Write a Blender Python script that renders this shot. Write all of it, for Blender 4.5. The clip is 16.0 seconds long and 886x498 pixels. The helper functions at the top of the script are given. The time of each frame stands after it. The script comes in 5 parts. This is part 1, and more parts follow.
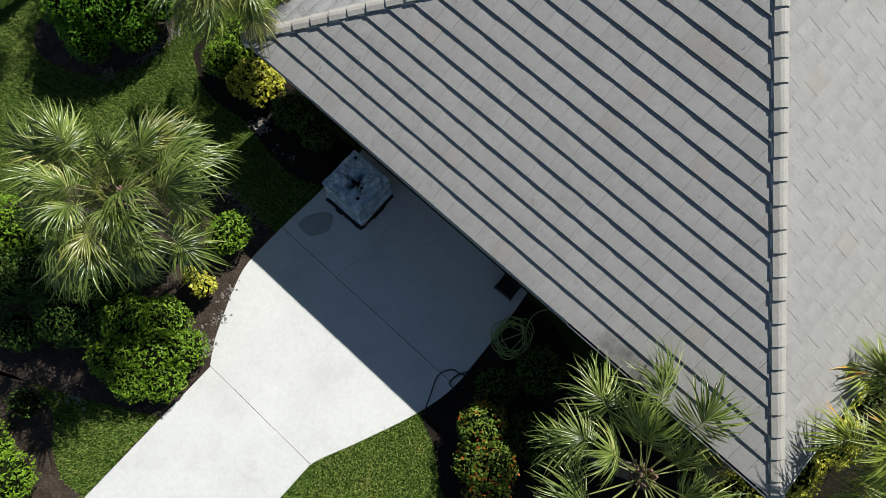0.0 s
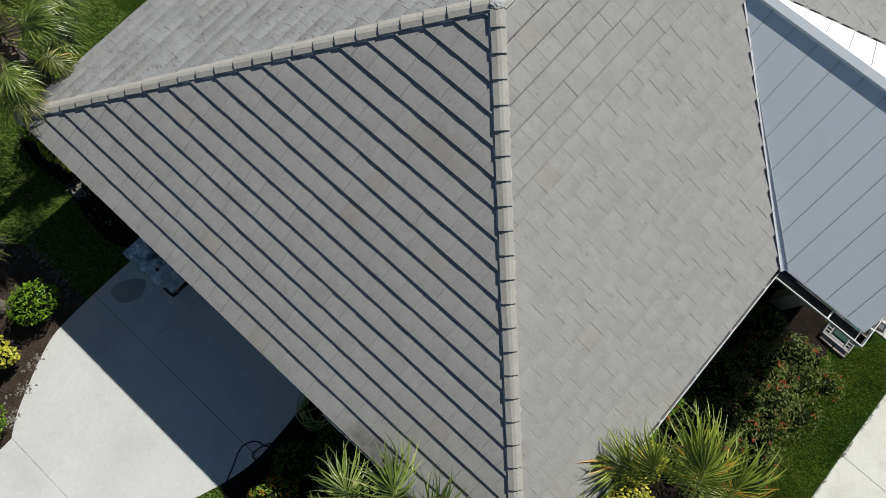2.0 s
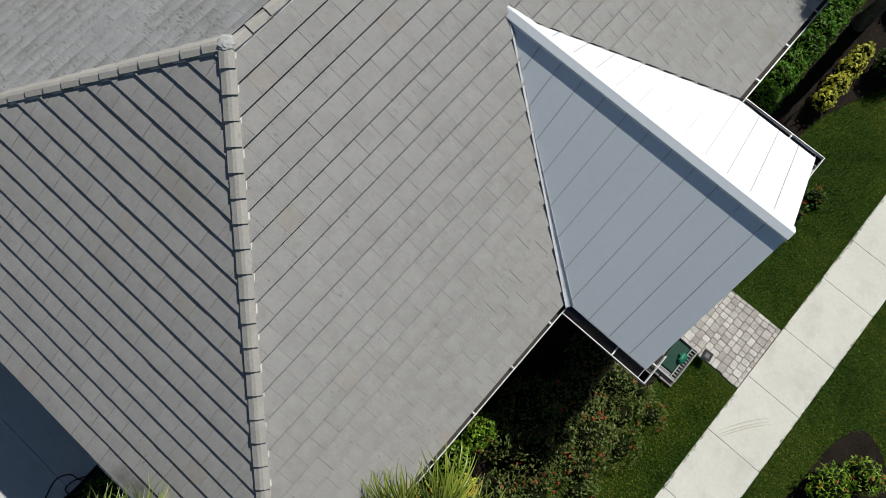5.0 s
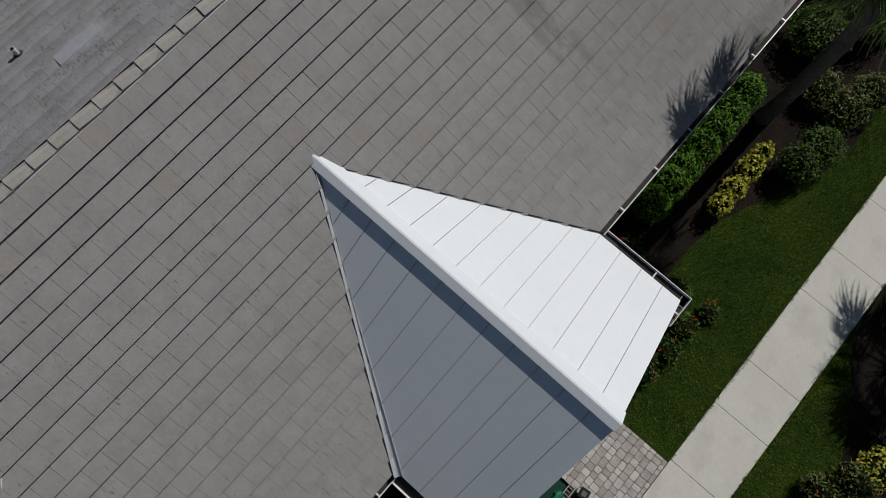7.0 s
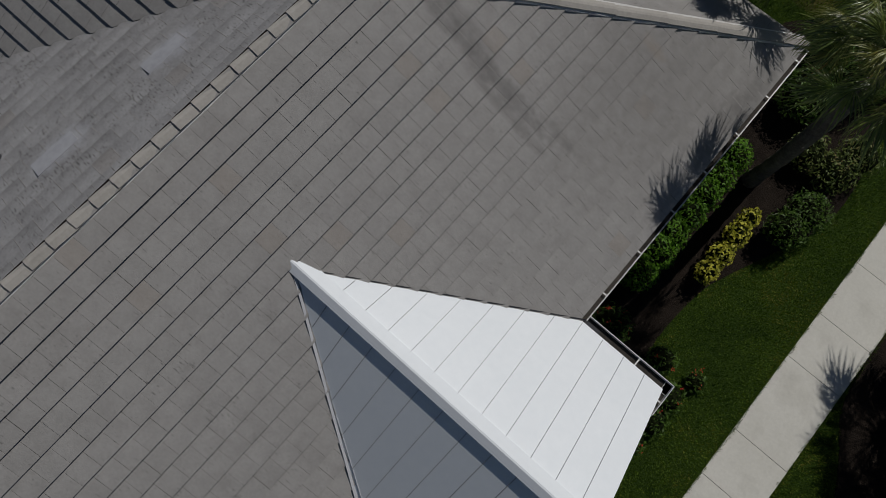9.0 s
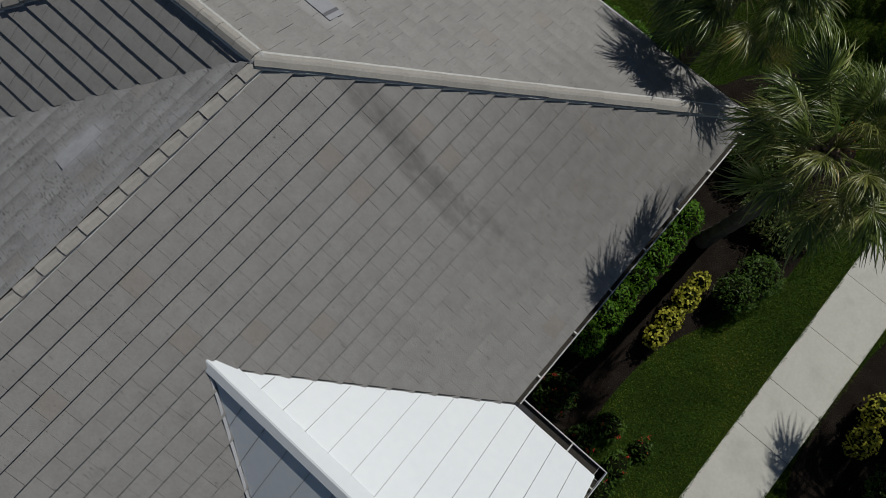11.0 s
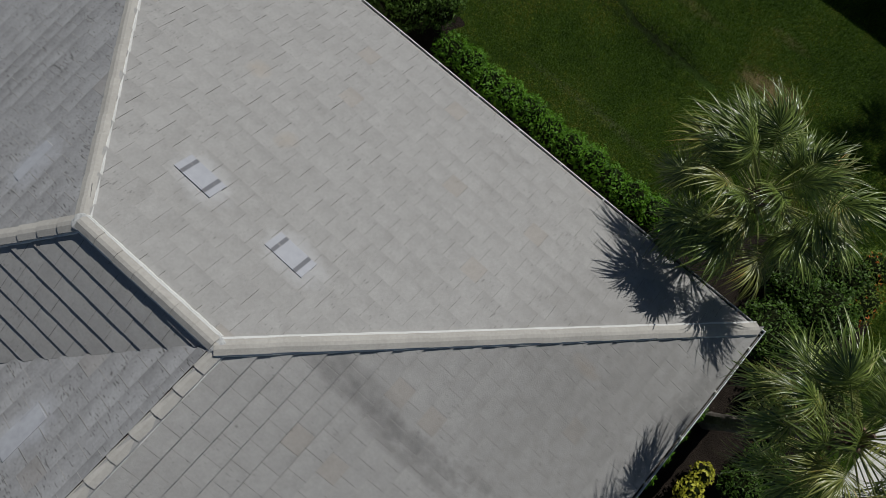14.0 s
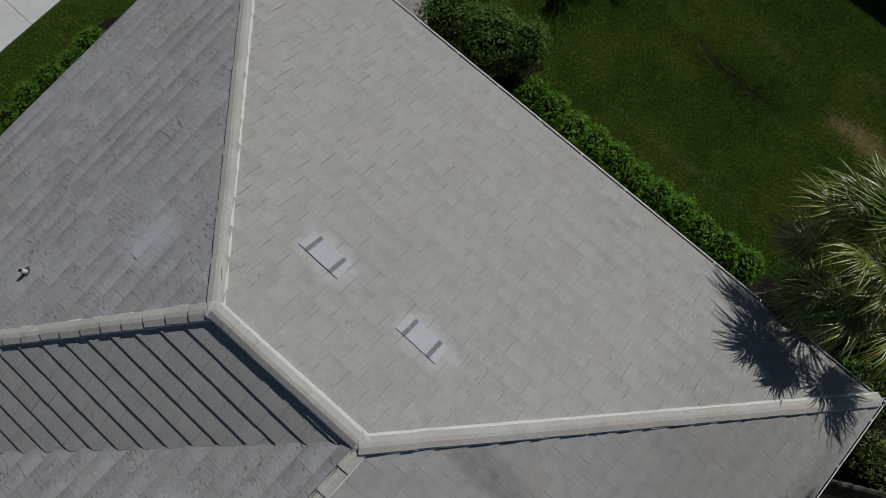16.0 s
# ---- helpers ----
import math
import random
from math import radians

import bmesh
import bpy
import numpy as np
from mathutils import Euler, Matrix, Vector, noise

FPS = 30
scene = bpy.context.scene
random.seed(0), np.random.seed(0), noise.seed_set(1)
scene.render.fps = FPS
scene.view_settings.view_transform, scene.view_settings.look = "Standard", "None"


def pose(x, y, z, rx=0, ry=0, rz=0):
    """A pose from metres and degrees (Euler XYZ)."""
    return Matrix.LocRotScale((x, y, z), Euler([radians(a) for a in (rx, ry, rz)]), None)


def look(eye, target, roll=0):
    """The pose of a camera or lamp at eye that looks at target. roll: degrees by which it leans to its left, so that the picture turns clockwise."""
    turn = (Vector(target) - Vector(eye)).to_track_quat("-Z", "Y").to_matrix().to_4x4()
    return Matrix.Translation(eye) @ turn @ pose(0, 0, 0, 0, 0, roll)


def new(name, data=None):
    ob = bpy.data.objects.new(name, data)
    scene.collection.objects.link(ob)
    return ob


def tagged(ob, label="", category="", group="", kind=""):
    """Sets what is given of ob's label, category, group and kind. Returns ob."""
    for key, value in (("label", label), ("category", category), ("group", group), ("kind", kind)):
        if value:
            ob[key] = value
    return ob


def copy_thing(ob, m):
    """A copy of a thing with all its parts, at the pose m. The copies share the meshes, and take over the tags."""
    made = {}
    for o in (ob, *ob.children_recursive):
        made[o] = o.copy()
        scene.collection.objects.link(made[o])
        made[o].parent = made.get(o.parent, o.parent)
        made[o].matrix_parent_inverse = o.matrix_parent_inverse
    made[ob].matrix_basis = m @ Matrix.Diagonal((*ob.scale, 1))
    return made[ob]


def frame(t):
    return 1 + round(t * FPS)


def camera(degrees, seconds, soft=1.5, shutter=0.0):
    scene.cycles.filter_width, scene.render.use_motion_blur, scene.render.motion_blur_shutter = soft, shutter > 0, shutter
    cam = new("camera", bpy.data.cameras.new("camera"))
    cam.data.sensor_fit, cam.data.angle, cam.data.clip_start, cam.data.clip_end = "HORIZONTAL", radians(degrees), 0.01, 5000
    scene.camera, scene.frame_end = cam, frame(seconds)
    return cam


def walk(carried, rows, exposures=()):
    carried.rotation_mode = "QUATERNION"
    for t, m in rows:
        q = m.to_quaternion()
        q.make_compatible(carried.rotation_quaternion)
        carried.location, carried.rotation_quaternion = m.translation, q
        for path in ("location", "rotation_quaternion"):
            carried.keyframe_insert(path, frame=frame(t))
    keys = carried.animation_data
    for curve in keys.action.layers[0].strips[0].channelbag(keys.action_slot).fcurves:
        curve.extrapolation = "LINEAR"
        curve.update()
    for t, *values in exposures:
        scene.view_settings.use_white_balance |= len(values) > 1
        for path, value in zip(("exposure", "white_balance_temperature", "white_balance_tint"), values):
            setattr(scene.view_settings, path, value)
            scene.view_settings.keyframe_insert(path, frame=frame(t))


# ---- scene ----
# ---- camera: a drone some 13 m up, looking almost straight down ----
cam = camera(70.6, 16.0, soft=0.85)
ROWS = [
    (0.0, -4.990, -2.259, 12.960, 12.781, -0.694, 41.948),
    (0.5, -4.968, -1.671, 12.981, 12.770, -0.685, 41.998),
    (1.0, -4.495, -0.671, 13.051, 12.781, -0.681, 42.050),
    (1.5, -3.609, 0.572, 13.135, 12.784, -0.690, 42.019),
    (2.0, -2.991, 1.434, 13.201, 12.748, -0.638, 41.896),
    (2.5, -2.736, 1.851, 13.205, 12.724, -0.656, 41.852),
    (3.0, -2.628, 2.073, 13.190, 12.671, -0.605, 41.845),
    (3.5, -2.466, 2.402, 13.221, 12.634, -0.643, 41.829),
    (4.0, -2.085, 2.883, 13.279, 12.597, -0.657, 41.822),
    (4.5, -1.410, 3.555, 13.297, 12.680, -0.712, 41.732),
    (4.7, -1.099, 3.849, 13.293, 12.715, -0.826, 41.730),
    (6.8, -0.075, 7.613, 12.777, 12.782, -0.970, 41.663),
    (7.0, -0.394, 8.078, 12.801, 12.860, -1.051, 41.451),
    (7.5, -0.824, 8.792, 12.884, 13.002, -0.953, 41.378),
    (8.0, -0.980, 9.039, 12.977, 12.976, -0.859, 41.262),
    (8.5, -1.039, 9.143, 13.041, 12.882, -0.813, 41.183),
    (9.0, -1.088, 9.359, 13.129, 12.765, -0.798, 41.216),
    (9.2, -1.183, 9.518, 13.257, 12.484, -0.856, 41.331),
    (11.3, -1.214, 11.483, 13.319, 12.203, -0.915, 41.425),
    (11.5, -1.373, 11.726, 13.301, 11.962, -0.967, 41.509),
    (12.0, -2.010, 12.584, 13.301, 11.837, -0.991, 41.628),
    (12.5, -2.913, 13.630, 13.360, 11.697, -0.909, 41.609),
    (13.0, -3.361, 14.112, 13.386, 11.810, -0.908, 41.725),
    (13.5, -3.480, 14.245, 13.372, 11.854, -0.905, 41.754),
    (14.0, -3.579, 14.213, 13.331, 11.950, -0.950, 41.727),
    (14.5, -3.902, 13.944, 13.286, 12.007, -0.921, 41.700),
    (15.0, -4.365, 13.594, 13.223, 12.045, -0.888, 41.692),
    (15.5, -5.066, 13.665, 13.191, 12.153, -0.886, 41.768),
    (16.0, -5.623, 13.855, 13.211, 12.201, -0.801, 41.833),
]
EXPOSURES = [(0.0, 0.52, 6500.0, 8.5), (1.0, 0.43, 6500.0, 8.5), (2.0, 0.15, 6500.0, 8.5), (3.5, -0.04, 6500.0, 8.5), (4.5, 0.07, 6500.0, 8.5), (7.0, -0.82, 6500.0, 13.0), (7.5, -1.0, 6500.0, 13.0), (8.0, -1.07, 6500.0, 13.0), (9.2, -1.07, 6500.0, 13.0), (11.3, -0.93, 6500.0, 10.0), (11.5, -0.91, 6500.0, 10.0), (12.5, -0.5, 6360.0, 10.0), (14.5, -0.44, 6360.0, 10.0), (15.5, -0.6, 6360.0, 10.0), (16.0, -0.64, 6360.0, 10.0)]
walk(cam, [(t, pose(x, y, z, rx, ry, rz)) for t, x, y, z, rx, ry, rz in ROWS], EXPOSURES)

# ---- daylight: clear sky, the sun due +y at 45 degrees ----
SUN_UP = radians(45.4)
world = bpy.data.worlds.new("sky")
scene.world = world
world.use_nodes = True
wn, wl = world.node_tree.nodes, world.node_tree.links
sky = wn.new("ShaderNodeTexSky")
sky.sky_type = "NISHITA"
sky.sun_disc = False
sky.sun_elevation, sky.sun_rotation = SUN_UP, 0.0
sky.air_density, sky.dust_density, sky.ozone_density = 1.0, 0.4, 3.0
wl.new(sky.outputs["Color"], wn["Background"].inputs["Color"])
wn["Background"].inputs["Strength"].default_value = 0.044
sun_data = bpy.data.lights.new("sun", "SUN")
sun_data.energy, sun_data.angle, sun_data.color = 4.7, radians(0.53), (1.0, 0.98, 0.925)
sun = new("sun", sun_data)
sun.matrix_world = look((0, 40 * math.cos(SUN_UP), 40 * math.sin(SUN_UP)), (0, 0, 0))

# ---- materials ----
def shade(name, dark, light, grain=40.0, blotch=1.2, rough=0.8, bump=0.3, bump_scale=60.0, rnd=0.0, metal=0.0, spec=0.3,
          stain=None, stain_scale=0.5, stain_from=0.55, stain_to=0.75, stain_amount=0.6, stretch=(1, 1, 1), island=False, sub=0.0, bump_dist=0.01, wash=(), streak=None, streak_amount=0.5, edge=0.0, odd=None, streak_from=0.705):
    """A matt or glossy surface in world-sized grain: two colours mixed by fine and coarse noise, stains and fine relief."""
    m = bpy.data.materials.new(name)
    m.use_nodes = True
    nt = m.node_tree
    n, l = nt.nodes, nt.links
    bsdf = n["Principled BSDF"]
    geo = n.new("ShaderNodeNewGeometry")
    mp = n.new("ShaderNodeMapping")
    mp.inputs["Scale"].default_value = stretch
    l.new(geo.outputs["Position"], mp.inputs["Vector"])

    def noise_tex(scale, detail=5.0, vec=mp.outputs["Vector"]):
        t = n.new("ShaderNodeTexNoise")
        t.inputs["Scale"].default_value, t.inputs["Detail"].default_value, t.inputs["Roughness"].default_value = scale, detail, 0.62
        l.new(vec, t.inputs["Vector"])
        return t.outputs["Fac"]

    def calc(op, a, b):
        k = n.new("ShaderNodeMath")
        k.operation = op
        for i, v in enumerate((a, b)):
            if isinstance(v, (int, float)):
                k.inputs[i].default_value = v
            else:
                l.new(v, k.inputs[i])
        return k.outputs[0]

    def ranged(v, lo, hi):
        r = n.new("ShaderNodeMapRange")
        r.inputs["From Min"].default_value, r.inputs["From Max"].default_value = lo, hi
        l.new(v, r.inputs["Value"])
        return r.outputs["Result"]

    def mixed(fac, a, b):
        x = n.new("ShaderNodeMix")
        x.data_type = "RGBA"
        for s, v in ((x.inputs["Factor"], fac), (x.inputs["A"], a), (x.inputs["B"], b)):
            if isinstance(v, tuple):
                s.default_value = (*v, 1.0)
            elif isinstance(v, (int, float)):
                s.default_value = v
            else:
                l.new(v, s)
        return x.outputs["Result"]

    fine, coarse = noise_tex(grain), noise_tex(blotch, 4.0)
    fac = calc("ADD", calc("MULTIPLY", ranged(fine, 0.3, 0.7), 0.5), calc("MULTIPLY", ranged(coarse, 0.3, 0.7), 0.5))
    if rnd:
        info = n.new("ShaderNodeObjectInfo")
        r = calc("ADD", info.outputs["Random"], geo.outputs["Random Per Island"]) if island else info.outputs["Random"]
        r = calc("FRACT", r, 0.0) if island else r
        fac = calc("ADD", fac, calc("MULTIPLY", calc("SUBTRACT", r, 0.5), rnd))
    col = mixed(fac, dark, light)
    if stain:
        col = mixed(calc("MULTIPLY", ranged(noise_tex(stain_scale, 6.0), stain_from, stain_to), stain_amount), col, stain)
    if streak:
        tc, oi = n.new("ShaderNodeTexCoord"), n.new("ShaderNodeObjectInfo")
        sm = n.new("ShaderNodeMapping")
        sm.inputs["Scale"].default_value = (46.0, 11.0, 1.0)
        sm.inputs["Rotation"].default_value = (0, 0, 0.12)
        l.new(tc.outputs["Object"], sm.inputs["Vector"])
        t4 = n.new("ShaderNodeTexNoise")
        t4.noise_dimensions = "4D"
        t4.inputs["Scale"].default_value, t4.inputs["Detail"].default_value = 1.0, 3.0
        l.new(sm.outputs["Vector"], t4.inputs["Vector"])
        l.new(calc("MULTIPLY", oi.outputs["Random"], 90.0), t4.inputs["W"])
        patch = calc("MULTIPLY", ranged(noise_tex(1.7, 4.0), 0.36, 0.68), 0.11)
        col = mixed(calc("MULTIPLY", ranged(calc("ADD", t4.outputs["Fac"], patch), streak_from, streak_from + 0.06), streak_amount), col, streak)
    if odd:
        tile_id = n.new("ShaderNodeObjectInfo")
        pick = calc("FRACT", calc("MULTIPLY", calc("ADD", tile_id.outputs["Random"], geo.outputs["Random Per Island"]), 7.31), 0.0)
        col = mixed(calc("MULTIPLY", calc("GREATER_THAN", pick, 0.98), 0.25), col, odd)
    # darker in patches towards each tile's lower end
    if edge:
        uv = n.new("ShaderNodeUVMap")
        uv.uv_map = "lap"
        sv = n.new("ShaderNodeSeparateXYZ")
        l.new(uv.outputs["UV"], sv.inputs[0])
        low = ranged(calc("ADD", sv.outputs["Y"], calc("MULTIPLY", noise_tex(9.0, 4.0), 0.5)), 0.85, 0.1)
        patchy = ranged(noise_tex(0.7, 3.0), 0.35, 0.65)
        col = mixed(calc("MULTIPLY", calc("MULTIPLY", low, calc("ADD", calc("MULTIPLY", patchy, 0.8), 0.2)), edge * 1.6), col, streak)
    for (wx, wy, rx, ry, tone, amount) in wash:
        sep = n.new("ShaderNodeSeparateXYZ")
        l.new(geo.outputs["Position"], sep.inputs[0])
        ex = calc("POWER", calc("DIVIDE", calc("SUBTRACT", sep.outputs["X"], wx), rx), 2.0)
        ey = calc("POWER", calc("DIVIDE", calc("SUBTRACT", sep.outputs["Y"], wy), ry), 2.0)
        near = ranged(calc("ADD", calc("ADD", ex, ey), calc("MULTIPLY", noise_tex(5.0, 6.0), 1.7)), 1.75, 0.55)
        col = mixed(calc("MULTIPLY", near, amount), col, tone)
    l.new(col, bsdf.inputs["Base Color"])
    bsdf.inputs["Roughness"].default_value, bsdf.inputs["Metallic"].default_value = rough, metal
    bsdf.inputs["Specular IOR Level"].default_value = spec
    if sub:
        bsdf.inputs["Subsurface Weight"].default_value = sub
    if bump:
        b = n.new("ShaderNodeBump")
        b.inputs["Strength"].default_value, b.inputs["Distance"].default_value = bump, bump_dist
        l.new(noise_tex(bump_scale), b.inputs["Height"])
        l.new(b.outputs["Normal"], bsdf.inputs["Normal"])
    return m


def leafy(name, dark, light, rough=0.45, tip=None, tip_from=0.84, patches=0.55):
    """Foliage: each leaf has its own tone, lets some light through and is a little waxy."""
    m = bpy.data.materials.new(name)
    m.use_nodes = True
    nt = m.node_tree
    n, l = nt.nodes, nt.links
    bsdf, out = n["Principled BSDF"], n["Material Output"]
    geo = n.new("ShaderNodeNewGeometry")
    tex = n.new("ShaderNodeTexNoise")
    tex.inputs["Scale"].default_value = 3.0
    l.new(geo.outputs["Position"], tex.inputs["Vector"])
    wide = n.new("ShaderNodeTexNoise")
    wide.inputs["Scale"].default_value, wide.inputs["Detail"].default_value = 0.55, 4.0
    l.new(geo.outputs["Position"], wide.inputs["Vector"])
    w0 = n.new("ShaderNodeMath")
    w0.operation = "MULTIPLY_ADD"
    w0.inputs[1].default_value, w0.inputs[2].default_value = patches, -0.325 - (patches - 0.55) / 2
    l.new(wide.outputs["Fac"], w0.inputs[0])
    k = n.new("ShaderNodeMath")
    k.operation = "MULTIPLY_ADD"
    k.inputs[1].default_value = 0.6
    l.new(w0.outputs[0], k.inputs[2])
    l.new(geo.outputs["Random Per Island"], k.inputs[0])
    s = n.new("ShaderNodeMath")
    s.operation = "MULTIPLY_ADD"
    s.inputs[1].default_value = 0.5
    l.new(tex.outputs["Fac"], s.inputs[0])
    l.new(k.outputs[0], s.inputs[2])
    ramp = n.new("ShaderNodeValToRGB")
    ramp.color_ramp.elements[0].color, ramp.color_ramp.elements[1].color = (*dark, 1), (*light, 1)
    ramp.color_ramp.elements[0].position, ramp.color_ramp.elements[1].position = 0.15, 0.8
    if tip:
        ramp.color_ramp.elements[1].position = 0.70
        e = ramp.color_ramp.elements.new(tip_from)
        e.color = (*tip, 1)
    l.new(s.outputs[0], ramp.inputs["Fac"])
    l.new(ramp.outputs["Color"], bsdf.inputs["Base Color"])
    bsdf.inputs["Roughness"].default_value = rough
    bsdf.inputs["Specular IOR Level"].default_value = 0.65 if rough < 0.4 else 0.22
    tr = n.new("ShaderNodeBsdfTranslucent")
    l.new(ramp.outputs["Color"], tr.inputs["Color"])
    mx = n.new("ShaderNodeMixShader")
    mx.inputs["Fac"].default_value = 0.3
    l.new(bsdf.outputs[0], mx.inputs[1])
    l.new(tr.outputs[0], mx.inputs[2])
    l.new(mx.outputs[0], out.inputs["Surface"])
    return m


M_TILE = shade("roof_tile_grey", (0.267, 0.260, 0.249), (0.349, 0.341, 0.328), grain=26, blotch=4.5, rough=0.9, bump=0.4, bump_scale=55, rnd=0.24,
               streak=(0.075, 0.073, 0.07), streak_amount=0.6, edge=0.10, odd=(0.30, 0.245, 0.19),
               stain=(0.17, 0.157, 0.147), stain_scale=3.0, stain_from=0.52, stain_to=0.78, stain_amount=0.24, island=True,
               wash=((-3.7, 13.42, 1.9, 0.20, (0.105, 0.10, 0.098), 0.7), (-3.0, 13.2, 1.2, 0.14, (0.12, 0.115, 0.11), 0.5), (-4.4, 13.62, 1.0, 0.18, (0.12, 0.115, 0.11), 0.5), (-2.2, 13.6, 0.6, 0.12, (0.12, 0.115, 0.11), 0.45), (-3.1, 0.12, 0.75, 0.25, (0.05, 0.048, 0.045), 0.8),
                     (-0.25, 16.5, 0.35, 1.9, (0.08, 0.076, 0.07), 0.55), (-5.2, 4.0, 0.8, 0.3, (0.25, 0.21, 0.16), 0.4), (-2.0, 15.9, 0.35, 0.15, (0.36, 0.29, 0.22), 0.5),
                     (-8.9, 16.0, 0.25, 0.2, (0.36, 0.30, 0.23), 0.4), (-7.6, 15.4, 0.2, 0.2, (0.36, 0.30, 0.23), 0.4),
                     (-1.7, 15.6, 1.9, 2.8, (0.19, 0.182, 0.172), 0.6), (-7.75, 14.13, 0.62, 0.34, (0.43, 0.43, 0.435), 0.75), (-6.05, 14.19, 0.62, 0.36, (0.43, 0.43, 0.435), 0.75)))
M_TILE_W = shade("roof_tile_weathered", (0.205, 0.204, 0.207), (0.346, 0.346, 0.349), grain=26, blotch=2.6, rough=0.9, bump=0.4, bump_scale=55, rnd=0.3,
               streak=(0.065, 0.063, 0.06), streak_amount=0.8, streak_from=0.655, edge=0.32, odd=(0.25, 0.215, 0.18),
               stain=(0.085, 0.08, 0.075), stain_scale=9.0, stain_from=0.66, stain_to=0.76, stain_amount=0.35, island=True,
               wash=((-9.75, 12.74, 0.34, 0.60, (0.40, 0.41, 0.44), 0.8), (-7.0, 10.42, 0.34, 0.62, (0.40, 0.41, 0.44), 0.8), (-7.0, 8.43, 0.34, 0.62, (0.40, 0.41, 0.44), 0.8)))
# paler copy of the tile grey, carrying the highlight of sun-facing edges
M_EDGE = shade("roof_tile_edge_highlight", (0.31, 0.298, 0.285), (0.385, 0.372, 0.355), grain=30, blotch=6, rough=0.9, bump=0.2)
# near black for tile noses and sides: the course gaps' shade is painted in
M_NOSE = shade("tile_nose_shade", (0.013, 0.012, 0.011), (0.035, 0.033, 0.030), spec=0.08, grain=30, rough=0.95, bump=0.2)
M_CAP = shade("ridge_cap_concrete", (0.31, 0.295, 0.268), (0.43, 0.41, 0.375), grain=25, blotch=2.0, rough=0.9, bump=0.35, bump_scale=80, rnd=0.25,
              stain=(0.13, 0.12, 0.11), stain_scale=2.0, stain_from=0.62, stain_to=0.8, stain_amount=0.6)
M_MORTAR = shade("mortar_white", (0.58, 0.575, 0.55), (0.78, 0.775, 0.75), grain=60, rough=0.95, bump=0.6, bump_scale=50)
M_DECK = shade("roof_underlay", (0.02, 0.02, 0.02), (0.05, 0.05, 0.05), rough=0.95, spec=0.08)
M_METAL = shade("painted_metal_light_grey", (0.775, 0.82, 0.85), (0.835, 0.875, 0.90), grain=8, blotch=0.8, rough=0.5, bump=0.04, bump_scale=3.0, spec=0.5)
M_GUTTER = shade("gutter_white_aluminium", (0.70, 0.70, 0.68), (0.82, 0.82, 0.80), grain=12, blotch=2, rough=0.4, bump=0.02, spec=0.5,
                 stain=(0.25, 0.22, 0.18), stain_scale=3.0, stain_from=0.62, stain_to=0.85, stain_amount=0.4)
M_GUTTER_IN = shade("gutter_inside_dark", (0.03, 0.028, 0.025), (0.09, 0.08, 0.07), spec=0.08, grain=30, rough=0.95, bump=0.8, bump_scale=40)
M_BRONZE = shade("dark_flashing", (0.03, 0.03, 0.035), (0.06, 0.06, 0.065), rough=0.5)
M_WALL = shade("stucco_cream", (0.30, 0.26, 0.20), (0.38, 0.34, 0.27), grain=30, blotch=0.8, rough=0.95, bump=0.6, bump_scale=70)
M_SOFFIT = shade("soffit_white", (0.6, 0.6, 0.58), (0.72, 0.72, 0.7), rough=0.7)
M_CONC = shade("driveway_concrete", (0.48, 0.48, 0.468), (0.595, 0.595, 0.582), grain=14, blotch=0.7, rough=0.85, bump=0.25, bump_scale=160,
               stain=(0.36, 0.35, 0.33), stain_scale=1.1, stain_from=0.52, stain_to=0.85, stain_amount=0.6)
M_WALK = shade("sidewalk_concrete", (0.55, 0.54, 0.48), (0.68, 0.67, 0.61), grain=18, blotch=0.9, rough=0.9, bump=0.3, bump_scale=150,
               stain=(0.36, 0.345, 0.30), stain_scale=1.3, stain_from=0.52, stain_to=0.78, stain_amount=0.45)
# the bark mulch again, darkened so the beds' shade sits in its colour
M_SOIL = shade("mulch", (0.009, 0.007, 0.0056), (0.036, 0.028, 0.0225), spec=0.06, grain=35, blotch=2.5, rough=1.0, bump=1.0, bump_scale=45, bump_dist=0.04,
               stain=(0.14, 0.11, 0.085), stain_scale=15.0, stain_from=0.63, stain_to=0.71, stain_amount=0.55)
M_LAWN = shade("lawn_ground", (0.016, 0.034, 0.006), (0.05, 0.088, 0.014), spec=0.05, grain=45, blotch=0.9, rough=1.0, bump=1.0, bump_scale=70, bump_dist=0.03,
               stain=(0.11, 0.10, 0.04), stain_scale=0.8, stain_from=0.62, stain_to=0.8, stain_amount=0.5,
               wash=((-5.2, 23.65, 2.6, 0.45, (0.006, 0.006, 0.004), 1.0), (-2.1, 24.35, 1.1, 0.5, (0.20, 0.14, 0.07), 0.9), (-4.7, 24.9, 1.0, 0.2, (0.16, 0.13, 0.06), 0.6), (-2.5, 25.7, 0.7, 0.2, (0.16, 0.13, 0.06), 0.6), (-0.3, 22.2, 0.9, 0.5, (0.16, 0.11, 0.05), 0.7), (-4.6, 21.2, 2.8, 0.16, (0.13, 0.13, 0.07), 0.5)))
M_SAND = shade("pale_stones", (0.16, 0.15, 0.14), (0.42, 0.40, 0.38), grain=25, rough=0.95, bump=1.0, bump_scale=30, bump_dist=0.03)
M_PAVER = shade("paver_stone", (0.33, 0.30, 0.275), (0.60, 0.575, 0.535), grain=30, blotch=6, rough=0.9, bump=0.5, bump_scale=60, rnd=0.9)
M_GRAVEL = shade("grey_gravel", (0.025, 0.021, 0.018), (0.15, 0.135, 0.12), grain=55, blotch=3, rough=1.0, bump=1.0, bump_scale=50, bump_dist=0.03)
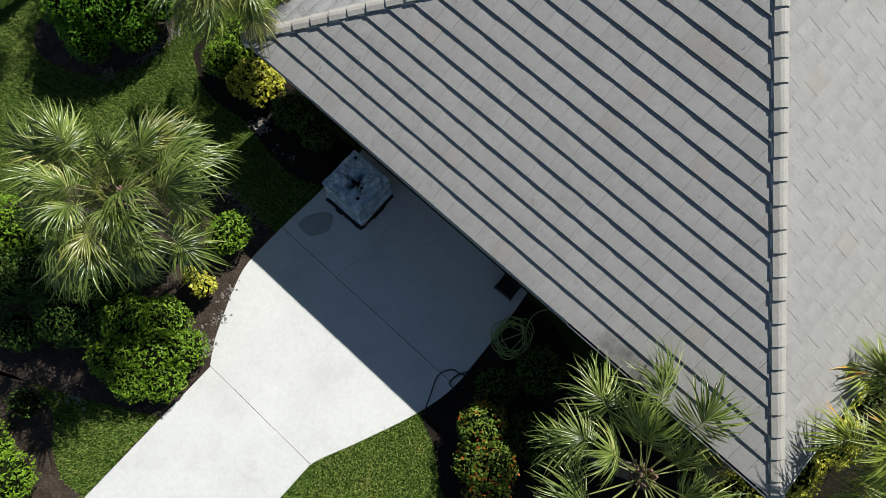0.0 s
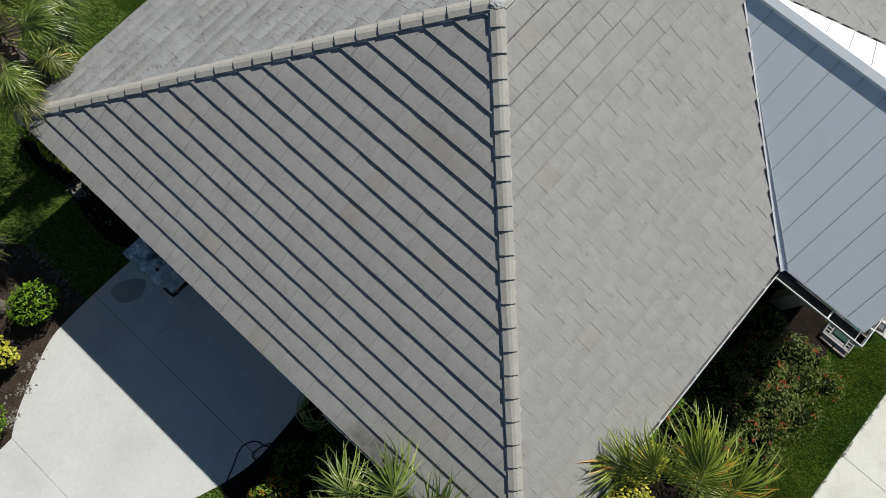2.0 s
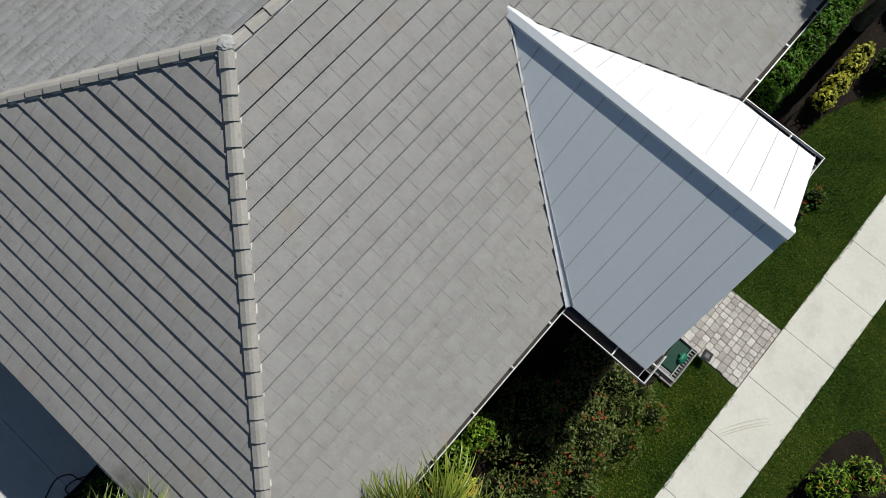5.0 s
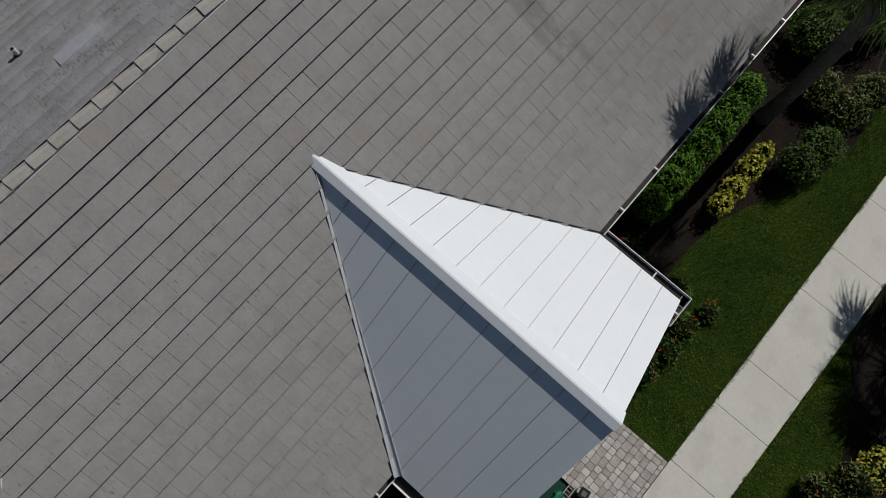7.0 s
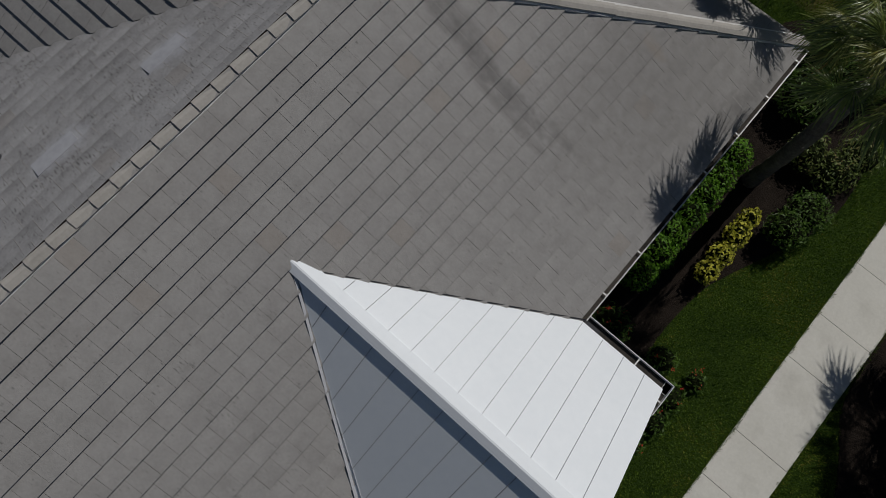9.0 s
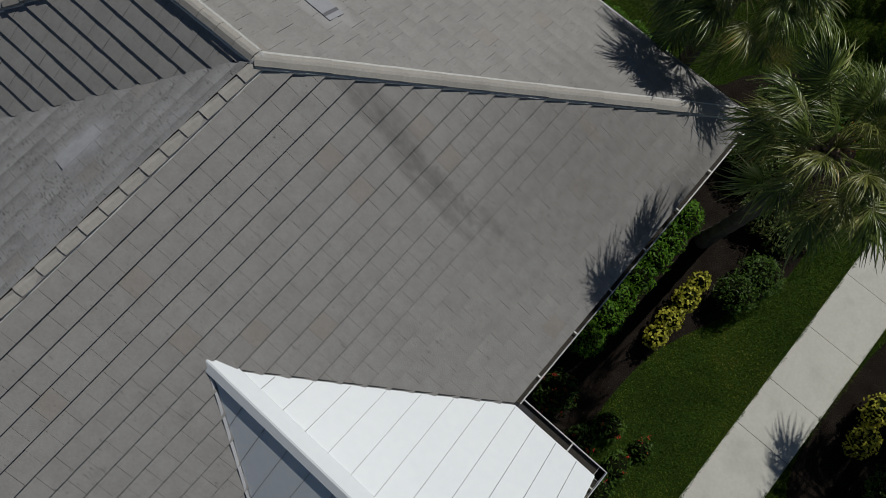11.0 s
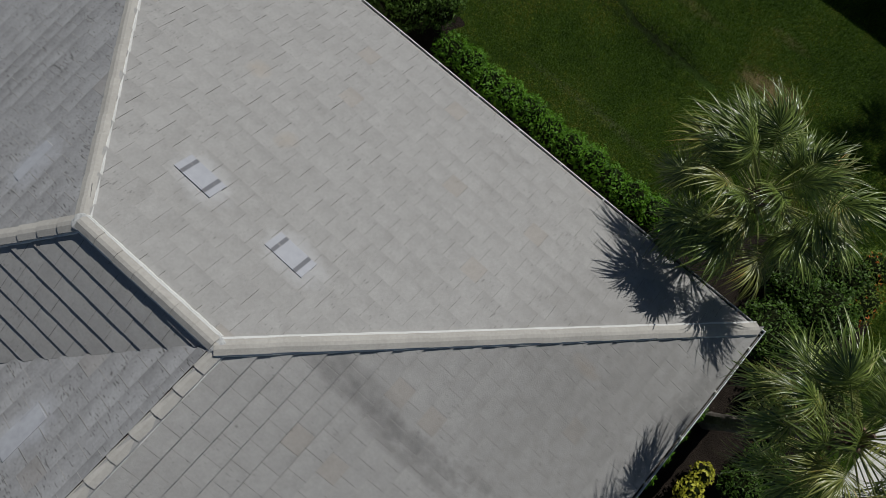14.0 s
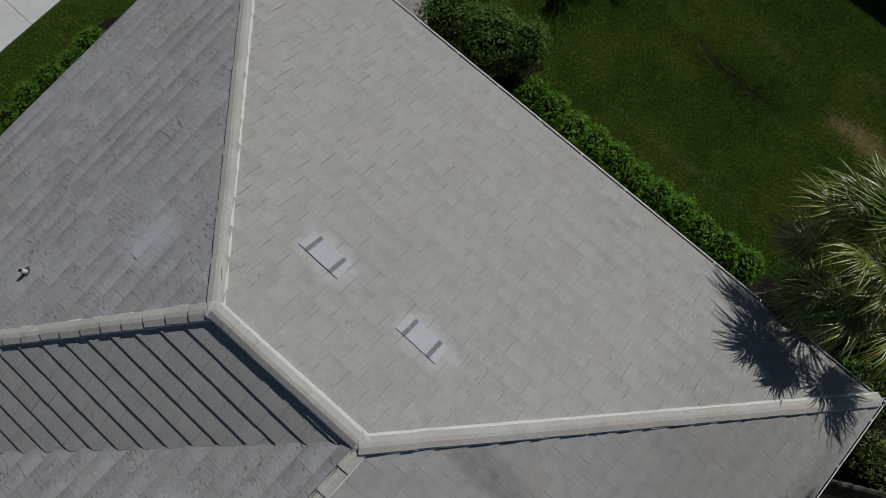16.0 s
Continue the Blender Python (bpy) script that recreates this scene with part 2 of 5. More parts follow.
M_PALM = leafy("palm_leaf", (0.022, 0.050, 0.008), (0.25, 0.325, 0.070), 0.30, (0.58, 0.58, 0.24), 0.82)
M_PALM_Y = leafy("palm_leaf_yellowed", (0.07, 0.095, 0.018), (0.31, 0.32, 0.08), 0.35, (0.42, 0.26, 0.07))
M_STALK = shade("palm_stalk", (0.12, 0.15, 0.04), (0.26, 0.27, 0.09), rough=0.5, bump=0)
M_TRUNK = shade("palm_trunk", (0.07, 0.06, 0.05), (0.20, 0.175, 0.15), grain=20, blotch=5, rough=0.95, bump=1.0, bump_scale=25, bump_dist=0.03)
M_BOOT = shade("palm_boot_fibre", (0.10, 0.06, 0.045), (0.28, 0.19, 0.14), grain=30, blotch=8, rough=0.95, bump=0.8, bump_scale=40)
M_BUSH = leafy("shrub_leaf_green", (0.06, 0.125, 0.008), (0.235, 0.40, 0.025), 0.5)
M_BUSH_DK = leafy("shrub_leaf_dark", (0.028, 0.06, 0.009), (0.10, 0.19, 0.026), 0.5)
M_BUSH_YEL = leafy("shrub_leaf_yellow", (0.20, 0.22, 0.015), (0.72, 0.68, 0.09), 0.45)
M_BUSH_RED = leafy("shrub_leaf_reddish", (0.05, 0.095, 0.012), (0.19, 0.28, 0.03), 0.5, (0.55, 0.14, 0.02), 0.74)
M_FLOWER = leafy("flower_red", (0.5, 0.03, 0.02), (0.75, 0.08, 0.05), 0.6)
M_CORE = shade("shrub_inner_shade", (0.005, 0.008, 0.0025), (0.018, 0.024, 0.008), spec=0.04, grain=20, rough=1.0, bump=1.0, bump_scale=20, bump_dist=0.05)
M_GRASS = leafy("grass_blade", (0.075, 0.135, 0.02), (0.22, 0.31, 0.06), 0.65, (0.33, 0.31, 0.10))
M_GRASS_DK = leafy("grass_blade_deep", (0.015, 0.040, 0.002), (0.112, 0.188, 0.010), 0.75, (0.20, 0.19, 0.028), 0.82, 1.3)
# sky sheen, dark folds and pale creases of the film are in these colours
M_WRAP = shade("plastic_wrap", (0.13, 0.22, 0.30), (0.66, 0.80, 0.92), grain=11, blotch=4, rough=0.22, bump=1.0, bump_scale=9, bump_dist=0.10, spec=0.7,
               stain=(0.86, 0.92, 0.97), stain_scale=6.0, stain_from=0.50, stain_to=0.62, stain_amount=0.7)
M_WOOD = shade("pallet_wood", (0.16, 0.11, 0.07), (0.33, 0.25, 0.17), grain=30, stretch=(1, 8, 8), rough=0.9, bump=0.4)
M_WET = shade("wet_concrete", (0.27, 0.26, 0.24), (0.36, 0.35, 0.33), grain=14, rough=0.4, bump=0.1)
M_HOSE = shade("green_hose", (0.22, 0.30, 0.09), (0.42, 0.50, 0.18), rough=0.4, bump=0)
M_BLACK = shade("black_rubber_and_hole_shade", (0.008, 0.008, 0.008), (0.025, 0.025, 0.025), rough=0.55, bump=0.1)
M_WHITE = shade("white_painted_metal", (0.6, 0.6, 0.59), (0.78, 0.78, 0.77), rough=0.45, bump=0.05)
M_GREENBAG = shade("green_plastic", (0.006, 0.09, 0.055), (0.02, 0.20, 0.12), rough=0.35, bump=0.5, bump_scale=15)
M_BRICK = shade("pink_block", (0.29, 0.245, 0.22), (0.42, 0.365, 0.33), rough=0.95, bump=0.4)
M_VENT = shade("vent_paint_pale_grey", (0.28, 0.287, 0.31), (0.36, 0.367, 0.395), grain=10, rough=0.6, bump=0.05, spec=0.4)
M_VENT_DK = shade("vent_slot_dark", (0.11, 0.11, 0.12), (0.17, 0.17, 0.185), rough=0.7, bump=0)
M_PALE = shade("roof_tile_pale_patch", (0.29, 0.295, 0.315), (0.41, 0.42, 0.445), grain=9, blotch=3, rough=0.75, bump=0.2, bump_scale=60)
M_OLIVE = leafy("shrub_leaf_olive", (0.04, 0.07, 0.014), (0.16, 0.215, 0.05), 0.5, (0.24, 0.19, 0.07))
# darker grey than the metal slopes
M_SEAM = shade("metal_seam_dark_grey", (0.30, 0.31, 0.33), (0.43, 0.44, 0.46), grain=10, rough=0.5, bump=0)
M_FLOWER_PK = leafy("flower_coral", (0.55, 0.06, 0.03), (0.8, 0.14, 0.10), 0.6)
M_STRIP = shade("dusty_soil_stones", (0.05, 0.046, 0.04), (0.24, 0.225, 0.20), grain=28, blotch=3, rough=1.0, bump=1.0, bump_scale=35, bump_dist=0.03)
M_ROCK = shade("pale_rock", (0.11, 0.10, 0.09), (0.27, 0.25, 0.23), grain=25, rough=0.95, bump=0.6, bump_scale=40, rnd=0.5)
M_JOINT = shade("paver_joint_sand", (0.15, 0.135, 0.115), (0.27, 0.25, 0.22), grain=60, rough=1.0, bump=0.5, bump_scale=80)
M_SCUFF = shade("tyre_scuff", (0.44, 0.41, 0.33), (0.55, 0.52, 0.44), grain=30, rough=0.9, bump=0.2)
M_DKGREEN = shade("dark_green_plastic", (0.006, 0.03, 0.02), (0.015, 0.07, 0.045), rough=0.4, bump=0.2)
M_BUSH_MID = leafy("shrub_leaf_mid", (0.034, 0.098, 0.005), (0.125, 0.295, 0.014), 0.55)
M_FLASH = shade("valley_flashing_grey", (0.42, 0.43, 0.45), (0.56, 0.57, 0.59), grain=10, rough=0.5, bump=0.05)
M_MULCH = shade("bark_mulch_brown", (0.022, 0.017, 0.013), (0.10, 0.076, 0.060), spec=0.06, grain=42, blotch=3.0, rough=1.0, bump=1.0, bump_scale=45, bump_dist=0.04,
                stain=(0.21, 0.185, 0.16), stain_scale=16.0, stain_from=0.58, stain_to=0.72, stain_amount=0.55)
M_LUMP = shade("mortar_grey", (0.30, 0.30, 0.295), (0.50, 0.50, 0.49), grain=40, rough=0.95, bump=0.4, bump_scale=40)
M_WIRE = shade("wire_tray_grey_white", (0.36, 0.36, 0.355), (0.5, 0.5, 0.49), rough=0.5, bump=0.05)
M_PALM_G = leafy("palm_leaf_golden_green", (0.06, 0.10, 0.010), (0.33, 0.40, 0.05), 0.36, (0.66, 0.36, 0.05), 0.74)

# ---- building helpers ----
def obj(name, bm, material, parent=None, label="", at=None):
    me = bpy.data.meshes.new(name)
    bm.to_mesh(me)
    bm.free()
    for mt in (material if isinstance(material, (list, tuple)) else [material]):
        me.materials.append(mt)
    ob = new(name, me)
    if parent:
        ob.parent = parent
    if at is not None:
        ob.matrix_basis = at
    return tagged(ob, label)


def part(name, bm, material, parent, label=""):
    return obj(name, bm, material, parent, label)


def thing(name, label, category, at=None, group="", kind=""):
    ob = new(name)
    ob.empty_display_size = 0.2
    if at is not None:
        ob.matrix_basis = at
    return tagged(ob, label, category, group, kind)


def mesh_of(name, verts, faces, material):
    me = bpy.data.meshes.new(name)
    me.from_pydata([tuple(v) for v in verts], [], [tuple(f) for f in faces])
    me.update()
    for mt in (material if isinstance(material, (list, tuple)) else [material]):
        me.materials.append(mt)
    return me


def box(bm, x0, y0, z0, x1, y1, z1, m=None):
    """A box between two corners, added to bm."""
    vs = [bm.verts.new((x, y, z)) for z in (z0, z1) for x, y in ((x0, y0), (x1, y0), (x1, y1), (x0, y1))]
    if m is not None:
        for v in vs:
            v.co = m @ v.co
    for f in ((3, 2, 1, 0), (4, 5, 6, 7), (0, 1, 5, 4), (1, 2, 6, 5), (2, 3, 7, 6), (3, 0, 4, 7)):
        bm.faces.new([vs[i] for i in f])
    return vs


def boxed(x0, y0, z0, x1, y1, z1, bevel=0.0):
    bm = bmesh.new()
    box(bm, x0, y0, z0, x1, y1, z1)
    if bevel:
        bmesh.ops.bevel(bm, geom=bm.edges[:], offset=bevel, segments=2, affect="EDGES")
    return bm


def slab(points, z0, z1, bm=None):
    """A flat plate with the outline points."""
    bm = bm or bmesh.new()
    lo = [bm.verts.new((x, y, z0)) for x, y in points]
    hi = [bm.verts.new((x, y, z1)) for x, y in points]
    bm.faces.new(hi)
    bm.faces.new(lo[::-1])
    for i in range(len(lo)):
        j = (i + 1) % len(lo)
        bm.faces.new((lo[i], lo[j], hi[j], hi[i]))
    bmesh.ops.recalc_face_normals(bm, faces=bm.faces[:])
    return bm


def tube(bm, pts, radius, sides=8, taper=1.0):
    """A round bar along pts, closed at both ends."""
    pts = [Vector(p) for p in pts]
    rings = []
    for i, p in enumerate(pts):
        d = (pts[min(i + 1, len(pts) - 1)] - pts[max(i - 1, 0)]).normalized()
        a = d.orthogonal().normalized() if i == 0 else (a - d * a.dot(d)).normalized()
        b = d.cross(a)
        r = radius * (1 + (taper - 1) * i / max(1, len(pts) - 1))
        rings.append([bm.verts.new(p + (a * math.cos(2 * math.pi * k / sides) + b * math.sin(2 * math.pi * k / sides)) * r) for k in range(sides)])
    for q, r in zip(rings, rings[1:]):
        for k in range(sides):
            bm.faces.new((q[k], q[(k + 1) % sides], r[(k + 1) % sides], r[k]))
    bm.faces.new(rings[0][::-1])
    bm.faces.new(rings[-1])
    return bm


def smooth_line(points, n=6, closed=False):
    """A Catmull-Rom curve through plan points."""
    out, k = [], len(points)
    for i in range(k if closed else k - 1):
        p = [Vector((*points[(i + j) % k if closed else min(max(i + j, 0), k - 1)], 0)).to_2d() for j in (-1, 0, 1, 2)]
        for s in range(n):
            t = s / n
            out.append(0.5 * (2 * p[1] + (p[2] - p[0]) * t + (2 * p[0] - 5 * p[1] + 4 * p[2] - p[3]) * t * t + (3 * p[1] - p[0] - 3 * p[2] + p[3]) * t ** 3))
    if not closed:
        out.append(Vector(points[-1]).to_2d())
    return [(v.x, v.y) for v in out]


def inside(x, y, poly):
    hit, j = False, len(poly) - 1
    for i in range(len(poly)):
        (xi, yi), (xj, yj) = poly[i], poly[j]
        if (yi > y) != (yj > y) and x < (xj - xi) * (y - yi) / (yj - yi) + xi:
            hit = not hit
        j = i
    return hit

# ---- the house: an L in plan, hipped tile roof, corner B at the origin ----
WIDE, LONG, WING, EAVE, RIDGE = 11.67, 18.63, 13.97, 2.83, 5.62
HALF = WIDE / 2
K = (RIDGE - EAVE) / HALF
COS = 1 / math.sqrt(1 + K * K)
CUT = LONG - WIDE
A, B, C = (-WIDE, 0.0), (0.0, 0.0), (0.0, LONG)
F = (-WIDE, CUT)
RA, RB, RC = (-HALF, HALF), (-HALF, LONG - HALF), (HALF - WING, LONG - HALF)
D2, E2 = (-14.47, LONG), (-13.73, CUT)   # the end slope of the wing runs slightly askew
house = thing("house", "single-storey house with grey flat-tile hipped roof and metal porch roof", "house")

COURSE, TILE_W, BUTT, GAP = 0.3295, 0.325, 0.028, 0.0018


def clip(poly, a, b):
    """Keeps the part of a plan polygon on the left of the line from a to b."""
    out = []
    for p, q in zip(poly, poly[1:] + poly[:1]):
        sp = (b[0] - a[0]) * (p[1] - a[1]) - (b[1] - a[1]) * (p[0] - a[0])
        sq = (b[0] - a[0]) * (q[1] - a[1]) - (b[1] - a[1]) * (q[0] - a[0])
        if sp >= 0:
            out.append(p)
        if (sp >= 0) != (sq >= 0):
            w = sp / (sp - sq)
            out.append((p[0] + (q[0] - p[0]) * w, p[1] + (q[1] - p[1]) * w))
    return out


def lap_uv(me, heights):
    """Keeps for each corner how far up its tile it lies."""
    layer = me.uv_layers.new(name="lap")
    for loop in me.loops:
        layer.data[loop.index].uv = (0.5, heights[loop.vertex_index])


def tile_shape(poly, ua, d0, d1, butt):
    """A flat roof tile over poly (metres along the eave, up the slope): thick at its lower edge, thin at its head, with
    a strip whose paler colour holds the edge highlight and an interlocking lip along one side.
    """
    def top(p):
        return (p[0], p[1], 0.010 + butt * (1.25 - (p[1] - d0) / (d1 - d0)))

    # beyond the seam a narrow strip gets the painted edge highlight
    seam = ua + TILE_W - 0.0085
    main, lit_or_worn = clip(poly, (seam, -100), (seam, 100)), clip(poly, (seam, 100), (seam, -100))
    vs, fs, mats = [], [], []
    for face, m in ((main, 0), (lit_or_worn, 2)):
        if len(face) > 2:
            fs.append(tuple(range(len(vs), len(vs) + len(face))))
            vs += [top(p) for p in face]
            mats.append(m)
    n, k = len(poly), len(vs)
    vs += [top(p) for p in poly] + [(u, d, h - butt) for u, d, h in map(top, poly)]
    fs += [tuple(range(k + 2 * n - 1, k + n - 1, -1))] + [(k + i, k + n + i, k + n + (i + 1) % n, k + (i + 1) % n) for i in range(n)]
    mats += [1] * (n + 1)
    side = ua + TILE_W - GAP
    right = sorted(p[1] for p in poly if abs(p[0] - side) < 1e-6)
    if len(right) > 1:
        k = len(vs)
        for d in (right[0] + 0.001, right[-1]):
            for u in (side - 0.001, side + 2 * GAP + 0.001):
                z = top((u, d))[2]
                vs += [(u, d, z - 0.006), (u, d, z - butt)]
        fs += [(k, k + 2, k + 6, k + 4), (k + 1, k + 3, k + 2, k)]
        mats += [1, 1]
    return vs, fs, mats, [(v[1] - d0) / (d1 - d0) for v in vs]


def tile_mesh(poly, ua, d0, d1, skin, butt):
    vs, fs, mats, laps = tile_shape(poly, ua, d0, d1, butt)
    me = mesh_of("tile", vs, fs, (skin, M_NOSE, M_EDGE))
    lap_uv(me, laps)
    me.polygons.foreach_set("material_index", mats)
    return me


def slope(name, label, outline, origin, along, near, seed, phase=0.0, trim=0.0, course=COURSE, skin=None, butt=BUTT, upper=(99, 0.3), pitch=K):
    """One roof plane. outline: its plan corners, counter-clockwise, from the eave's first corner; along: the eave's direction; the slope rises to its left."""
    rng = random.Random(seed)
    skin = skin or M_TILE
    ax = Vector((*along, 0.0))
    up = Vector((-along[1], along[0], 0.0))
    rise = (up + Vector((0, 0, pitch))).normalized()
    shrink = 1 / math.sqrt(1 + pitch * pitch)
    nor = ax.cross(rise)
    base = Matrix((ax, rise, nor)).transposed().to_4x4()
    base.translation = Vector((*origin, EAVE))
    flat = []
    for x, y in outline:
        r = Vector((x - origin[0], y - origin[1], 0))
        flat.append((r.dot(ax), r.dot(up) / shrink))
    board = clip(flat, (-100, trim + 0.02), (100, trim + 0.02)) if trim else flat
    deck = mesh_of(name, [(u, d, z) for z in (0.0, -0.09) for u, d in board],
                   [tuple(range(len(board))), tuple(range(2 * len(board) - 1, len(board) - 1, -1))] +
                   [(i, len(board) + i, len(board) + (i + 1) % len(board), (i + 1) % len(board)) for i in range(len(board))], M_DECK)
    ob = new(name, deck)
    ob.parent = house
    ob.matrix_basis = base
    tagged(ob, label)
    u0, u1 = min(p[0] for p in flat), max(p[0] for p in flat)
    top = max(p[1] for p in flat)
    whole = tile_mesh([(GAP, 0), (TILE_W - GAP, 0), (TILE_W - GAP, course * 1.02), (GAP, course * 1.02)], 0.0, 0, course, skin, butt)
    pieces = []
    for row in range(-1 if phase > 0.1 else 0, int(top / course) + 2):
        low = min(row, upper[0]) * course + phase + max(0, row - upper[0]) * upper[1]
        if low > top:
            break
        if low + course < trim + 0.05:
            continue
        d0 = max(low, trim - 0.012) if row or phase > 0.1 or trim else 0.0
        shift = (row % 2) * TILE_W / 2 + rng.uniform(-0.018, 0.018)
        col = int((u0 - shift) / TILE_W) - 1
        while col * TILE_W + shift < u1:
            ua = col * TILE_W + shift
            col += 1
            rect = [(ua + GAP, d0), (ua + TILE_W - GAP, d0), (ua + TILE_W - GAP, low + course * 1.02), (ua + GAP, low + course * 1.02)]
            cut = rect
            for i in range(len(flat)):
                p, q = flat[i], flat[(i + 1) % len(flat)]
                if not (abs(p[1]) < 1e-6 and abs(q[1]) < 1e-6):
                    cut = clip(cut, p, q)
                if len(cut) < 3:
                    break
            if len(cut) < 3:
                continue
            area = abs(sum(a[0] * b[1] - b[0] * a[1] for a, b in zip(cut, cut[1:] + cut[:1]))) / 2
            if area < 0.004:
                continue
            mid = (ua + TILE_W / 2, low + course / 2)
            lie = Matrix.Translation((mid[0], mid[1], rng.uniform(0.0, 0.004) + 0.002 * (rng.random() < 0.08))) @ Matrix.Rotation(rng.gauss(0, 0.002), 4, "Z") @ Matrix.Rotation(rng.gauss(0, 0.006), 4, "Y")
            full = d0 == low and abs(area - (TILE_W - 2 * GAP) * course * 1.02) < 1e-5
            pieces.append((mid, ua, low, cut, full, lie))
    pieces.sort(key=lambda p: (p[0][0] - near[0]) ** 2 + (p[0][1] - near[1]) ** 2)
    vs, fs, mats, laps = [], [], [], []
    for i, (mid, ua, low, cut, full, lie) in enumerate(pieces):
        back = Matrix.Translation((-mid[0], -mid[1], 0))
        if i < 300:
            if full:
                me, m = whole, lie @ back @ Matrix.Translation((ua, low, 0))
            else:
                me, m = tile_mesh(cut, ua, low, low + course, skin, butt), lie @ back
            t = new("tile", me)
            t.parent = ob
            t.matrix_basis = m
        else:
            tv, tf, tm, tl = tile_shape(cut, ua, low, low + course, butt)
            k = len(vs)
            vs += [lie @ back @ Vector(v) for v in tv]
            fs += [tuple(k + j for j in f) for f in tf]
            mats += tm
            laps += tl
    if fs:
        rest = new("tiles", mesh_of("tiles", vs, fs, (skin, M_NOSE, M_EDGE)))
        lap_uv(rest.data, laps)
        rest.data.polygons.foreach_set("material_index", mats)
        rest.parent = ob
        tagged(rest, kind="stuff")
    return ob, base


PV, PE, PS, PN = -3.62, 1.66, 6.86, 11.80   # porch roof: inner tip, outer edge, its two eaves
PY, PZ = (PS + PN) / 2, EAVE + K * 3.62 + 0.02
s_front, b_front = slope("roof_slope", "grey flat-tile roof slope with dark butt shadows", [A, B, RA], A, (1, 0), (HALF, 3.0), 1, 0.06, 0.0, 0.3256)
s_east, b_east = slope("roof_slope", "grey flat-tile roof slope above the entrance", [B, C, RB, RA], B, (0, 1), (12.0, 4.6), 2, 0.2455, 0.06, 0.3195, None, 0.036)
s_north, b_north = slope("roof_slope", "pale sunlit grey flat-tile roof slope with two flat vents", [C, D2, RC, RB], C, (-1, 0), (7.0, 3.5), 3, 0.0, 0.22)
W_DIR = (Vector(E2) - Vector(D2)).normalized()
W_PITCH = (RIDGE - EAVE) / (Vector(RC) - Vector(D2)).dot(Vector((-W_DIR.y, W_DIR.x)))
s_wing_west, b_wing_west = slope("roof_slope", "weathered grey flat-tile hip end slope", [D2, E2, RC], D2, tuple(W_DIR), (6.0, 4.0), 4, 0.0, 0.0, 0.325, M_TILE_W, 0.036, (99, 0.3), W_PITCH)
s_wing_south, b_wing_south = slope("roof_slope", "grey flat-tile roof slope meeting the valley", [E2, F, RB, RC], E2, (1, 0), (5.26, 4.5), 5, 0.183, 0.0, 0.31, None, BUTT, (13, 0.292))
s_west, b_west = slope("roof_slope", "grey flat-tile roof slope with pale patches", [F, A, RA, RB], F, (0, -1), (-2.0, 5.0), 6, 0.15, 0.0, 0.325, M_TILE_W)

# walls under the eaves, soffits and fascia
WALL_IN = 0.55
outline = [(-WIDE, 0), (0, 0), (0, LONG), (-WING, LONG), (-WING, CUT), (-WIDE, CUT)]
inner = [(-WIDE + WALL_IN, WALL_IN), (-WALL_IN, WALL_IN), (-WALL_IN, LONG - WALL_IN), (-WING + WALL_IN, LONG - WALL_IN), (-WING + WALL_IN, CUT + WALL_IN), (-WIDE + WALL_IN, CUT + WALL_IN)]
T = 0.2
for (x0, y0), (x1, y1) in zip(inner, inner[1:] + inner[:1]):
    d = Vector((x1 - x0, y1 - y0)).normalized()
    nrm = Vector((-d.y, d.x)) * T
    quad = [(x0, y0), (x1, y1), (x1 + nrm.x - d.x * T, y1 + nrm.y - d.y * T), (x0 + nrm.x + d.x * T, y0 + nrm.y + d.y * T)]
    part("wall", slab(quad, 0.0, EAVE - 0.22), M_WALL, house, "cream stucco wall in the shade of the eaves")
for (x0, y0), (x1, y1), (a0, b0), (a1, b1) in zip(outline, outline[1:] + outline[:1], inner, inner[1:] + inner[:1]):
    part("soffit", slab([(x0 * 0.997, y0), (x1 * 0.997, y1), (a1, b1), (a0, b0)], EAVE - 0.215, EAVE - 0.195), M_SOFFIT, house)
    d = Vector((x1 - x0, y1 - y0)).normalized()
    o = Vector((-d.y, d.x)) * 0.025
    set_in = 0.19 if y0 == LONG and y1 == LONG else 0.11
    x0, y0, x1, y1 = x0 + (d.x - d.y) * set_in, y0 + (d.y + d.x) * set_in, x1 - (d.x + d.y) * set_in, y1 - (d.y - d.x) * set_in
    part("fascia", slab([(x0, y0), (x1, y1), (x1 + o.x - d.x * 0.025, y1 + o.y - d.y * 0.025), (x0 + o.x + d.x * 0.025, y0 + o.y + d.y * 0.025)], EAVE - 0.19, EAVE - 0.012), M_SOFFIT, house)


